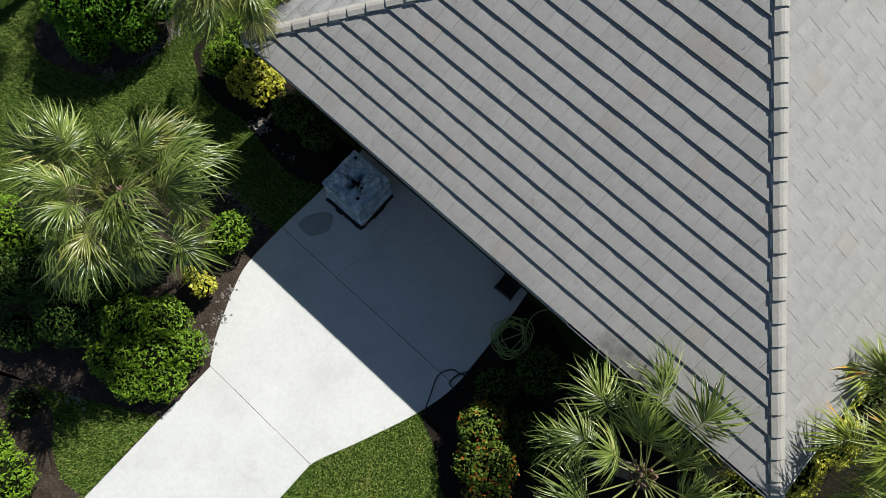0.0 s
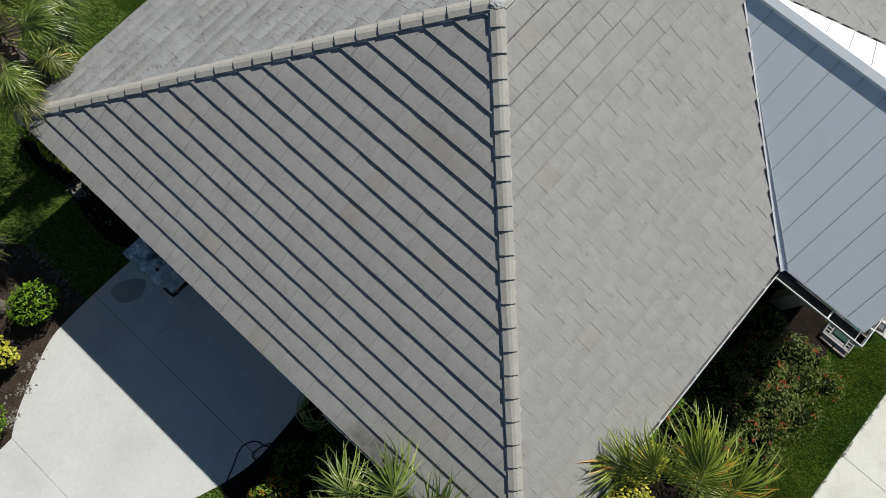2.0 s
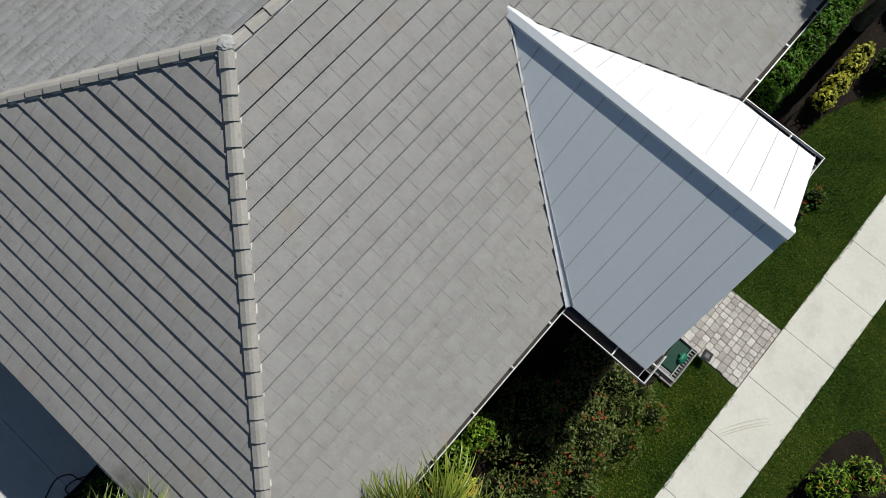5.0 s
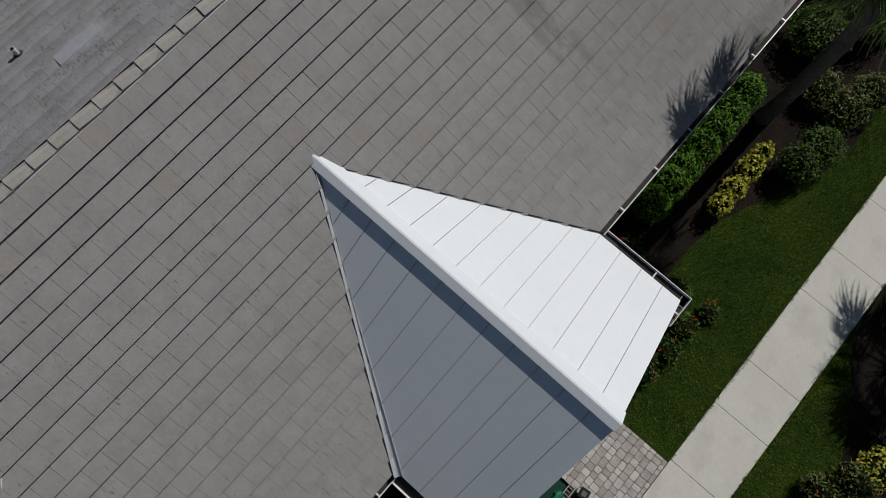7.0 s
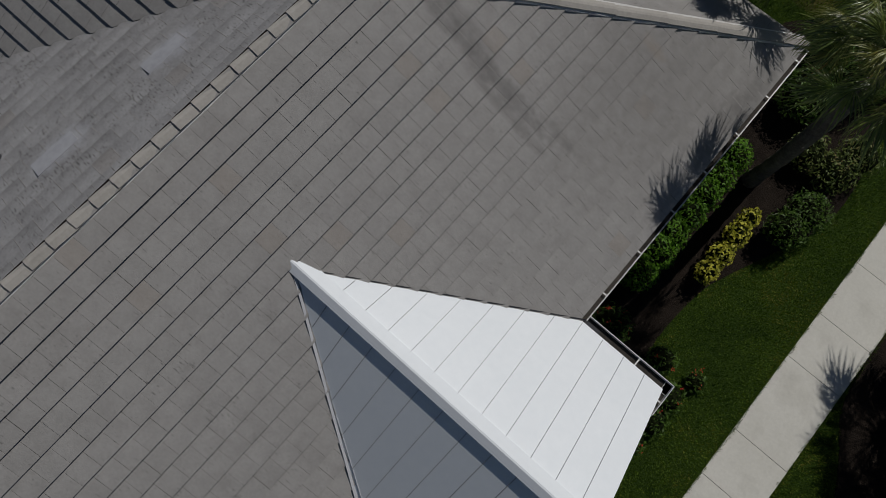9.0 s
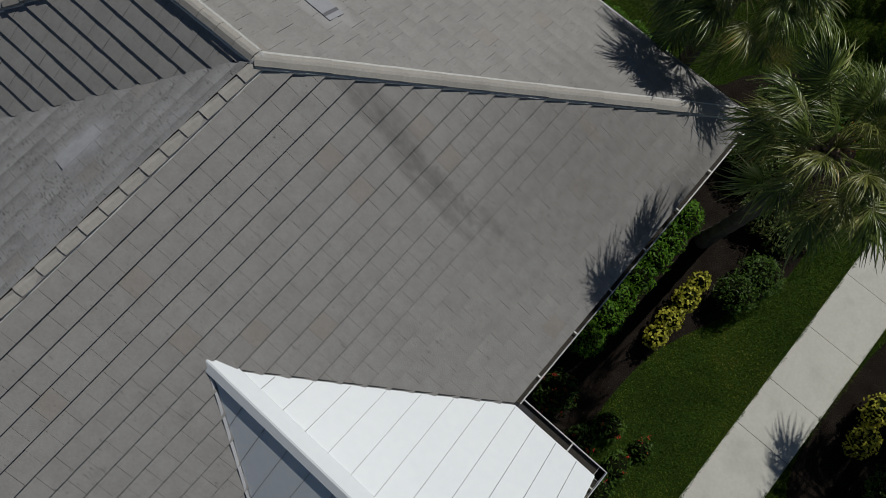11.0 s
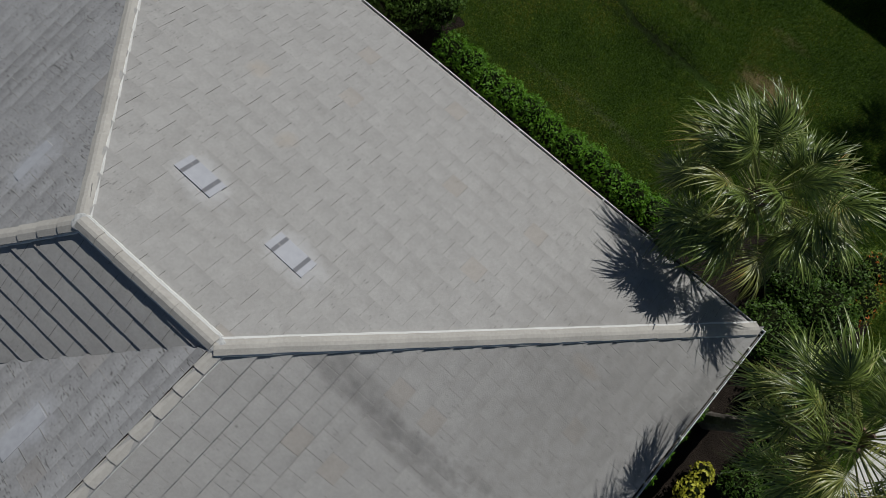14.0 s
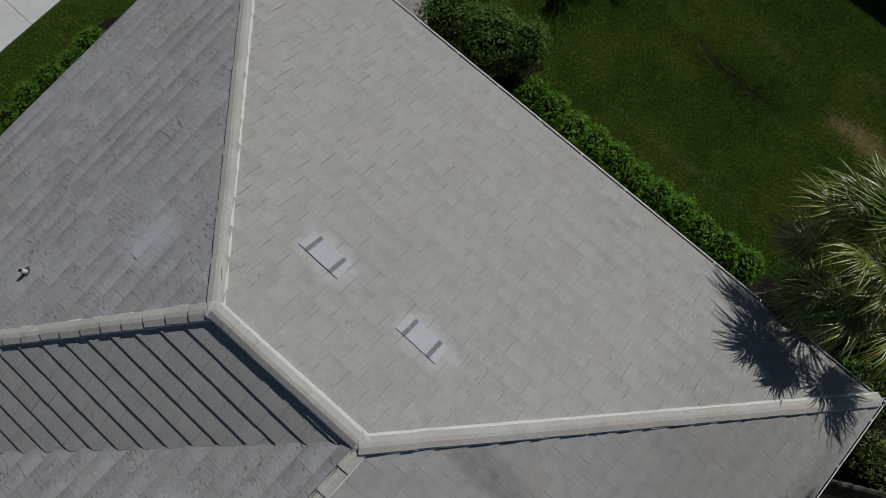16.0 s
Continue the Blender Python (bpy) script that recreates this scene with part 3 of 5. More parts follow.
# ridge and hip caps: bent cover tiles lapped up the line, on a bed of mortar
def cap_mesh(length, fall, wide=0.108, lap=0.030):
    """One bent cover tile along x; it is thicker at its lower end (x = 0). fall: how far its two wings drop to the side."""
    bm = bmesh.new()
    rows = []
    for x, lift in ((0.0, lap), (length, 0.004)):
        ring = []
        for s, drop in ((-1, fall), (-0.25, fall * 0.16), (0.25, fall * 0.16), (1, fall)):
            ring.append(bm.verts.new((x, s * wide, lift + 0.035 - drop * wide)))
        for s, drop in ((1, fall), (0.25, fall * 0.16), (-0.25, fall * 0.16), (-1, fall)):
            ring.append(bm.verts.new((x, s * (wide - 0.003), lift + 0.008 - drop * wide)))
        rows.append(ring)
    for i in range(8):
        j = (i + 1) % 8
        bm.faces.new((rows[0][i], rows[0][j], rows[1][j], rows[1][i]))
    bm.faces.new(rows[0][::-1])
    bm.faces.new(rows[1])
    bmesh.ops.recalc_face_normals(bm, faces=bm.faces[:])
    me = bpy.data.meshes.new("ridge_cap")
    bm.to_mesh(me)
    bm.free()
    me.materials.append(M_CAP)
    return me


def cap_line(low, high, zl, zh, fall, label, seed, step=0.343, trim=0.0, lap=0.030, bright=0):
    """Caps from the low end up to the high end, and the mortar along both their edges."""
    rng = random.Random(seed)
    a, b = Vector((*low, zl + 0.02)), Vector((*high, zh + 0.02))
    x = (b - a).normalized()
    y = Vector((0, 0, 1)).cross(x).normalized()
    z = x.cross(y)
    base = Matrix((x, y, z)).transposed().to_4x4()
    base.translation = a
    run = (b - a).length - trim
    bm = bmesh.new()
    n = 40
    for side in (-1, 1):
        prev = None
        for i in range(n + 1):
            u = run * i / n
            w = 0.106 + rng.uniform(-0.003, 0.005)
            rise = 0.048 if side == bright else 0.012
            top = [bm.verts.new((u, side * (w - 0.06), 0.015 - fall * (w - 0.06))), bm.verts.new((u, side * (w + (0.018 if side == bright else 0.012)), rise - fall * w + rng.uniform(-0.004, 0.004))), bm.verts.new((u, side * (w + (0.026 if side == bright else 0.02)), -0.085 - fall * w))]
            if prev:
                for k in range(2):
                    bm.faces.new((prev[k], prev[k + 1], top[k + 1], top[k]) if side > 0 else (prev[k], top[k], top[k + 1], prev[k + 1]))
            prev = top
    bmesh.ops.recalc_face_normals(bm, faces=bm.faces[:])
    line = part("mortar_bed", bm, M_MORTAR, house, label)
    line.matrix_basis = base
    count = int(round(run / step))
    me = cap_mesh(run / count * 1.04, fall, 0.108 if lap > 0.02 else 0.099, lap)
    for i in range(count):
        c = new("ridge_cap", me)
        c.parent = line
        c.matrix_basis = Matrix.Translation((run * i / count, rng.gauss(0, 0.003), rng.uniform(0, 0.004))) @ Matrix.Rotation(rng.gauss(0, 0.006), 4, "Z")
    return line


HIP = K / math.sqrt(2)
RC_CAP = (RC[0] - 0.04, RC[1] - 0.06)
cap_line(A, RA, EAVE, RIDGE, HIP, "hip line of lapped concrete caps with white mortar", 11)
cap_line(B, RA, EAVE, RIDGE, HIP, "hip line of lapped concrete caps with white mortar", 12)
cap_line((C[0] - 0.11, C[1] - 0.17), (RB[0] + 0.03, RB[1] - 0.03), EAVE + K * 0.14 + 0.02, RIDGE + 0.025, HIP, "hip line of lapped concrete caps with white mortar", 13, lap=0.014, bright=-1)
cap_line(D2, RC_CAP, EAVE, RIDGE, HIP, "hip line of lapped concrete caps with white mortar", 14, lap=0.018, bright=1)
cap_line(E2, RC_CAP, EAVE, RIDGE, HIP, "hip line of lapped concrete caps with white mortar", 15)
cap_line((RA[0] + 0.05, RA[1]), (RB[0] + 0.05, RB[1]), RIDGE - 0.03, RIDGE - 0.03, K, "ridge line of lapped concrete caps", 16)
cap_line(RB, RC_CAP, RIDGE + 0.03, RIDGE + 0.03, K, "ridge line of lapped concrete caps with white mortar", 17, lap=0.014, bright=-1)

# lumps of mortar where hips and ridge meet
for (x, y), seed in ((RA, 1), (RB, 2), (RC_CAP, 3)):
    bm = bmesh.new()
    bmesh.ops.create_icosphere(bm, subdivisions=3, radius=1.0)
    for v in bm.verts:
        w = noise.noise(v.co * 2.3 + Vector((seed * 7, 0, 0))) * 0.25 + 1
        v.co = Vector((x + v.co.x * 0.12 * w, y + v.co.y * 0.12 * w, RIDGE + 0.022 + v.co.z * 0.042 * w))
    part("mortar_lump", bm, M_LUMP, house, "smeared grey mortar where hips and ridge meet")


# gutters: white box section open at the top, hung under the tile edge
def gutter(name, a, b, z, side, wide=0.085, high=0.10, owner=None, hang=0.93):
    """From a to b in plan; side: unit vector away from the wall."""
    owner = owner or house
    a, b, s = Vector((*a, z)), Vector((*b, z)), Vector((*side, 0))
    prof = [(0.0, -0.045), (0.0, -high), (wide * 0.7, -high), (wide, -high * 0.45), (wide, 0.0), (wide - 0.014, 0.0), (wide - 0.014, -0.012), (wide - 0.004, -0.014), (wide - 0.006, -high * 0.42), (wide * 0.7 - 0.004, -high + 0.006), (0.006, -high + 0.006), (0.006, -0.045)]
    bm = bmesh.new()
    ends = [[bm.verts.new(p + s * u + Vector((0, 0, w))) for u, w in prof] for p in (a, b)]
    n = len(prof)
    for i in range(n):
        bm.faces.new((ends[0][i], ends[0][(i + 1) % n], ends[1][(i + 1) % n], ends[1][i]))
    bm.faces.new(ends[0])
    bm.faces.new(ends[1][::-1])
    bmesh.ops.recalc_face_normals(bm, faces=bm.faces[:])
    g = part(name, bm, M_GUTTER, owner, "white aluminium gutter with a dark fill inside")
    d = (b - a).normalized()
    up = Vector((0, 0, 1))
    frame_m = Matrix((d, s, up)).transposed().to_4x4()
    frame_m.translation = a
    run = (b - a).length
    # dark box filling the trough below the lip
    lb = bmesh.new()
    box(lb, 0.01, 0.008, -high + 0.01, run - 0.01, wide - 0.018, -high * 0.55, frame_m)
    part("leaf_litter", lb, M_GUTTER_IN, g)
    k = max(1, int(run / hang))
    for i in range(k):
        hb = bmesh.new()
        u = run * (i + 0.6) / k
        box(hb, u - 0.012, -0.05, -0.008, u + 0.012, wide - 0.004, 0.004, frame_m)
        part("bracket", hb, M_GUTTER, g)
    return g


GZ = EAVE - 0.035
gutter("gutter", (-0.075, -0.02), (-0.075, PS - 0.05), GZ, (1, 0), 0.130)
gutter("gutter", (-0.075, PN + 0.05), (-0.075, LONG - 0.08), GZ, (1, 0), 0.150)
gutter("gutter", (0.07, LONG - 0.145), (D2[0], LONG - 0.145), GZ + 0.035, (0, 1), 0.075)
gutter("gutter", (-4.10, 0.02), (0.055, 0.02), EAVE + 0.012, (0, -1), 0.078)


# flat roof vents and pale painted tiles
def roof_vent(base, u, d, wu, wd, slots, label):
    paint = M_VENT if slots else M_PALE
    up = 0.006 if slots else 0.002
    v = thing("roof_vent", label, "roof vent", base @ Matrix.Translation((u, d, 0.045)), group="flat roof vents")
    bm = bmesh.new()
    half = wu * (0.27 if slots else 0.5)
    box(bm, -half, -wd / 2, -0.04, half, wd / 2, up)
    bmesh.ops.bevel(bm, geom=bm.edges[:], offset=0.002, segments=2, affect="EDGES")
    part("cover", bm, paint, v, "pale grey painted sheet cover")
    for s in (-1, 1) if slots else ():
        part("flap", boxed(s * wu * 0.44 - wu * 0.075, -wd * 0.5, -0.02, s * wu * 0.44 + wu * 0.075, wd * 0.5, up - 0.001, 0.002), paint, v)
        if slots:
            part("slot", boxed(s * wu * 0.318 - wu * 0.05, -wd * 0.5, -0.04, s * wu * 0.318 + wu * 0.05, wd * 0.5, 0.002), M_VENT_DK, v, "dark louvre slot")
    return v


roof_vent(b_north, 7.83, (18.63 - 14.13) / COS, 0.68, 0.30, True, "flat pale grey sheet-metal roof vent with dark slots")
roof_vent(b_north, 6.13, (18.63 - 14.17) / COS, 0.66, 0.30, True, "flat pale grey sheet-metal roof vent with dark slots")
w_spot = b_wing_west.inverted() @ Vector((-9.75, 12.74, RIDGE - W_PITCH * 1.6))
roof_vent(b_wing_west, w_spot.x, w_spot.y, 0.66, 0.34, False, "flat pale painted roof vent on weathered tiles")
for yv in (10.32, 8.33):
    roof_vent(b_west, CUT - yv, (WIDE - 7.0) / COS, 0.70, 0.33, False, "flat pale painted roof vent on greyed tiles")


def vent_pipe(x, y, z, seed):
    v = thing("vent_pipe", "white plastic plumbing pipe standing through the roof tiles", "vent pipe", pose(x, y, z), group="roof pipes")
    bm = bmesh.new()
    bmesh.ops.create_cone(bm, cap_ends=True, segments=20, radius1=0.09, radius2=0.045, depth=0.06, matrix=Matrix.Translation((0, 0, 0.05)))
    part("flashing_boot", bm, M_BRONZE, v)
    bm = tube(bmesh.new(), [(0, 0, 0), (0, 0, 0.19)], 0.038, 16)
    part("pipe", bm, M_WHITE, v)
    part("pipe_mouth", tube(bmesh.new(), [(0, 0, 0.189), (0, 0, 0.193)], 0.030, 16), M_BLACK, v)


vent_pipe(-11.04, 11.12, EAVE + K * (WING - 11.04) - 0.01, 1)
vent_pipe(-7.85, 7.69, EAVE + K * (WIDE - 7.85) - 0.01, 2)

# ---- porch roof: light grey standing-seam metal, ridge at right angles to the tile slope ----
porch = thing("porch_roof", "light grey standing-seam metal gable roof over the entrance", "porch roof")
PK = (PZ - EAVE - 0.02) / (PY - PS)


def porch_side(side, label):
    """One metal slope; side -1 faces the drive, +1 faces the sun."""
    eave_y = PS if side < 0 else PN
    tip, low_in, low_out, high_out = (PV, PY, PZ), (0.0, eave_y, EAVE + 0.02), (PE, eave_y, EAVE + 0.02), (PE, PY, PZ)
    bm = bmesh.new()
    hi = [bm.verts.new(Vector(p) + Vector((0, 0, 0.03))) for p in (tip, low_in, low_out, high_out)]
    lo = [bm.verts.new(p) for p in (tip, low_in, low_out, high_out)]
    for f in (hi, lo[::-1], *[(hi[i], lo[i], lo[(i + 1) % 4], hi[(i + 1) % 4]) for i in range(4)]):
        bm.faces.new(f)
    bmesh.ops.recalc_face_normals(bm, faces=bm.faces[:])
    pane = part("metal_slope", bm, M_METAL, porch, label)
    x = 1.293
    while x > PV + 0.35:
        top_y = PY + (0.225 if side > 0 else -0.09)
        far = abs(eave_y - PY) if x > 0 else abs(eave_y - PY) * (x - PV) / (0 - PV)
        end_y = PY + side * (far - 0.02)
        if abs(end_y - top_y) > 0.1:
            sb = bmesh.new()
            za, zb = PZ + 0.03 - PK * abs(top_y - PY), PZ + 0.03 - PK * abs(end_y - PY)
            v = [sb.verts.new(p) for p in ((x - 0.0045, top_y, za), (x + 0.0045, top_y, za), (x + 0.0045, end_y, zb), (x - 0.0045, end_y, zb),
                                           (x - 0.0035, top_y, za + 0.022), (x + 0.0035, top_y, za + 0.022), (x + 0.0035, end_y, zb + 0.022), (x - 0.0035, end_y, zb + 0.022))]
            for f in ((4, 5, 6, 7), (0, 1, 5, 4), (1, 2, 6, 5), (2, 3, 7, 6), (3, 0, 4, 7)):
                sb.faces.new([v[i] for i in f])
            bmesh.ops.recalc_face_normals(sb, faces=sb.faces[:])
            part("seam", sb, M_SEAM, pane)
        x -= 0.424
    return pane


porch_side(-1, "light grey metal slope in grazing light")
porch_side(1, "light grey metal slope in full sun")
bm = bmesh.new()
for x in (PV - 0.11, PE + 0.012):
    for y, z in ((-0.085, -0.035), (-0.085, 0.025), (0.028, 0.085), (0.056, 0.085), (0.22, -0.095), (0.22, -0.125)):
        bm.verts.new((x, PY + y, PZ + z))
bm.verts.ensure_lookup_table()
for i in range(5):
    bm.faces.new([bm.verts[j] for j in (i, i + 1, i + 7, i + 6)])
bm.faces.new([bm.verts[j] for j in range(6, 12)])
bm.faces.new([bm.verts[j] for j in range(5, -1, -1)])
bmesh.ops.recalc_face_normals(bm, faces=bm.faces[:])
part("ridge_cap", bm, M_METAL, porch, "folded metal ridge cap")

# light flashing strips in the two valleys, porch gutters and the gable wall with its posts
for side in (-1, 1):
    y_e = PS if side < 0 else PN
    a, b = Vector((PV - 0.02, PY, EAVE - K * PV + (0.062 if side < 0 else 0.05))), Vector((0.05, y_e + side * 0.06, EAVE + (0.05 if side < 0 else 0.03)))
    d = (b - a).normalized()
    across = Vector((-d.y, d.x, 0)) * (-side)
    if across.x > 0:
        across = -across
    bm = bmesh.new()
    wide = 0.04 if side < 0 else 0.014
    v = [bm.verts.new(q) for q in (a, b, b + across * wide + Vector((0, 0, 0.012)), a + across * wide + Vector((0, 0, 0.012)))]
    w = [bm.verts.new(q.co - Vector((0, 0, 0.05))) for q in v]
    bm.faces.new(v)
    bm.faces.new(w[::-1])
    for i in range(4):
        bm.faces.new((v[i], w[i], w[(i + 1) % 4], v[(i + 1) % 4]))
    bmesh.ops.recalc_face_normals(bm, faces=bm.faces[:])
    part("valley_flashing", bm, M_FLASH if side < 0 else M_BRONZE, porch, "folded valley flashing")
    if side < 0:
        # the rib takes the darker grey so that its shadow is painted on
        rib = bmesh.new()
        for off, z0, z1, tone in ((0.0, 0.032, 0.036, 0), (0.085, 0.032, 0.050, 1)):
            near = [a - across * off, b - across * off, b - across * (off + (0.085 if tone == 0 else 0.012)), a - across * (off + (0.085 if tone == 0 else 0.012))]
            up_hi = [rib.verts.new((q.x, min(q.y, PY - 0.085), PZ + z1 - PK * (PY - min(q.y, PY - 0.085)))) for q in near]
            up_lo = [rib.verts.new(v_hi.co - Vector((0, 0, 0.02))) for v_hi in up_hi]
            for face in (up_hi, up_lo[::-1], *[(up_hi[i], up_lo[i], up_lo[(i + 1) % 4], up_hi[(i + 1) % 4]) for i in range(4)]):
                rib.faces.new(face).material_index = tone
        bmesh.ops.recalc_face_normals(rib, faces=rib.faces[:])
        part("valley_pan", rib, (M_METAL, M_SEAM), porch, "pale folded valley pan with a rib, the rib's shadow in its grey")
    gutter("gutter", (0.06, y_e - side * 0.03), (PE + 0.14, y_e - side * 0.03), EAVE - 0.03, (0, side), 0.21, 0.12, porch, 1.1)
    gutter("gutter_return", (PE + 0.005, y_e + side * 0.18), (PE + 0.005, y_e - side * 0.42), EAVE - 0.03, (1, 0), 0.14, 0.12, porch, 2.0)
bm = bmesh.new()
tri = [(PS + 0.12, EAVE - 0.03), (PN - 0.12, EAVE - 0.03), (PY, PZ - 0.07)]
f0 = [bm.verts.new((PE - 0.28, y, z)) for y, z in tri]
f1 = [bm.verts.new((PE - 0.13, y, z)) for y, z in tri]
bm.faces.new(f0[::-1])
bm.faces.new(f1)
for i in range(3):
    bm.faces.new((f0[i], f0[(i + 1) % 3], f1[(i + 1) % 3], f1[i]))
bmesh.ops.recalc_face_normals(bm, faces=bm.faces[:])
part("gable_wall", bm, M_WALL, porch, "cream stucco gable")
part("beam", boxed(-0.5, PS + 0.25, EAVE - 0.3, PE - 0.14, PS + 0.5, EAVE - 0.02), M_WALL, porch)
part("beam", boxed(-0.5, PN - 0.5, EAVE - 0.3, PE - 0.14, PN - 0.25, EAVE - 0.02), M_WALL, porch)
for y in (PS + 0.85, PN - 0.85):
    bm = boxed(PE - 0.62, y - 0.15, 0.0, PE - 0.30, y + 0.15, EAVE - 0.3, 0.01)
    part("post", bm, M_WALL, porch, "square stucco post")
# a short dark gutter elbow in each inner corner
for y in (PS - 0.02, PN + 0.02):
    part("gutter_elbow", boxed(0.02, y - 0.07, EAVE - 0.16, 0.36, y + 0.07, EAVE - 0.035, 0.015), M_BRONZE, porch, "dark bronze gutter joint")

# ---- ground, paving and beds ----
GR = 300.0
bm = bmesh.new()
bmesh.ops.create_grid(bm, x_segments=60, y_segments=60, size=GR)
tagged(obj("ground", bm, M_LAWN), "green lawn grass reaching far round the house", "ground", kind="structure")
LEFT_EDGE = smooth_line([(-8.70, -4.96), (-9.0, -4.55), (-9.25, -4.07), (-9.51, -3.5), (-9.68, -2.93), (-9.70, -1.93), (-9.66, -0.83), (-9.64, 0.52)])
RIGHT_EDGE = smooth_line([(-4.9, 0.52), (-4.83, -0.16), (-4.77, -1.29), (-4.77, -2.01), (-4.96, -2.8), (-5.43, -3.95), (-5.78, -4.70), (-5.87, -4.96)])


def cut_between(poly, y0, y1):
    return clip(clip(poly, (-50, y0), (50, y0)), (50, y1), (-50, y1))


DRIVE = [(-8.66, -14.0)] + LEFT_EDGE + RIGHT_EDGE + [(-5.86, -14.0)]
DRIVE = DRIVE[::-1]
drive = tagged(obj("driveway", slab([(-8.6, -13.9), (-5.9, -13.9), (-5.9, -5.0), (-5.0, -1.0), (-5.0, 0.5), (-9.5, 0.5), (-9.5, -1.0), (-9.5, -3.0), (-8.75, -5.0)], -0.1, 0.006), M_SOIL), "pale concrete driveway with tooled joints and a dark wet mark", "driveway", kind="structure")
for y0, y1 in ((-14.0, -8.9), (-8.9, -4.94), (-4.94, -1.92), (-1.92, 0.6)):
    poly = cut_between(DRIVE, y0 + 0.005, y1 - 0.005)
    part("concrete_panel", slab(poly, -0.08, 0.022), M_CONC, drive)

walk_way = tagged(obj("sidewalk", slab([(4.0, -29), (5.26, -29), (5.26, 69), (4.0, 69)], -0.1, 0.004), M_SOIL), "weathered pale concrete sidewalk with cross joints", "sidewalk", kind="structure")
JOINTS = [-29 + 1.4 * i for i in range(24)] + [4.55, 5.97, 7.48, 8.9, 10.22, 11.69, 12.82, 14.76, 15.94, 17.4, 18.9] + [20.3 + 1.4 * i for i in range(35)]
for y0, y1 in zip(JOINTS, JOINTS[1:]):
    part("concrete_slab", slab([(3.98, y0 + 0.005), (5.28, y0 + 0.005), (5.28, y1 - 0.005), (3.98, y1 - 0.005)], -0.08, 0.024), M_WALK, walk_way)
west_walk = tagged(obj("path", slab([(-19.9, 5), (-18.02, 5), (-18.02, 34), (-19.9, 34)], -0.1, 0.004), M_SOIL), "pale concrete path beside the lawn", "path", kind="structure")
for i in range(20):
    part("concrete_slab", slab([(-20.0, 5 + 1.45 * i), (-18.0, 5 + 1.45 * i), (-18.0, 6.44 + 1.45 * i), (-20.0, 6.44 + 1.45 * i)], -0.08, 0.024), M_CONC, west_walk)


def bed(points, label, material=None, closed=True, z=0.012):
    pts = smooth_line(points, 5, True)
    tagged(obj("planting_bed", slab(pts, -0.05, z), material or M_SOIL), label, "planting bed", kind="structure")
    return pts


BEDS = [
    bed([(-8.5, -5.0), (-8.5, -6.0), (-9.0, -6.45), (-9.9, -6.95), (-11.0, -7.5), (-12.5, -8.0), (-14.5, -6.5), (-14.0, -4.6), (-12.6, -3.4), (-12.0, -2.45), (-11.2, -2.15), (-10.4, -2.15), (-9.75, -2.1), (-9.5, -2.4), (-9.5, -2.95), (-9.3, -3.6), (-9.0, -4.15), (-8.8, -4.6)], "dark brown bark mulch bed beside the driveway", M_MULCH),
    bed([(-15.1, 0.1), (-14.7, -0.8), (-14.95, -1.75), (-15.7, -2.5), (-17.0, -2.6), (-17.6, -1.0), (-17.0, 0.6), (-15.8, 1.2)], "mulch bed with pale stone edging", M_MULCH),
    bed([(-14.2, 0.1), (-13.7, -0.62), (-12.9, -0.85), (-12.0, -0.75), (-11.2, -0.9), (-10.4, -0.95), (-9.75, -0.7), (-9.5, -0.3), (-9.5, 0.4), (-11.0, 0.5), (-11.2, 2.5), (-11.6, 6.5), (-13.2, 6.5), (-13.4, 3.0)], "mulch bed against the house wall"),
    bed([(-5.0, 0.45), (-4.9, -1.3), (-4.9, -2.0), (-4.95, -2.72), (-4.25, -3.1), (-3.4, -3.7), (-1.5, -4.2), (1.2, -3.4), (2.4, -1.0), (2.6, 2.0), (2.2, 4.2), (2.0, 5.4), (2.4, 6.8), (2.55, 7.6), (1.5, 8.4), (-0.4, 8.4), (-0.45, 0.45)], "dark mulch bed wrapping the house corner"),
    bed([(-0.4, 10.3), (2.2, 10.4), (2.3, 11.8), (1.75, 12.9), (1.8, 14.5), (2.05, 15.3), (2.4, 16.1), (2.95, 17.4), (3.05, 18.6), (2.8, 20.2), (2.4, 21.8), (1.0, 22.4), (-0.3, 21.4), (-1.0, 20.5), (-3.5, 20.3), (-8.3, 20.3), (-8.6, 20.9), (-11.0, 20.6), (-11.3, 18.2), (-0.4, 18.2)], "dark mulch bed along the house walls"),
    bed([(5.36, 14.9), (5.36, 17.6), (6.0, 20.0), (8.0, 20.5), (8.6, 17.0), (8.4, 12.5), (7.6, 10.2), (6.5, 10.6), (6.6, 12.2), (6.0, 13.6)], "mulch bed beyond the sidewalk"),
    bed([(5.36, 4.5), (5.4, 6.7), (5.95, 7.4), (6.1, 9.0), (6.6, 9.6), (7.6, 8.5), (7.5, 5.0), (6.2, 4.0)], "bare dark soil bed beyond the sidewalk"),
    bed([(-16.9, 8.0), (-16.3, 8.0), (-16.2, 14.6), (-16.5, 15.0), (-16.9, 14.4)], "narrow mulch strip under a low hedge"),
    bed([(-8.5, -8.55), (-9.3, -8.35), (-9.85, -8.1), (-10.3, -7.7), (-11.2, -7.6), (-12.4, -8.4), (-12.6, -10.5), (-10.5, -11.2), (-8.5, -11.0)], "mulch bed with low green shrubs", M_MULCH),
]


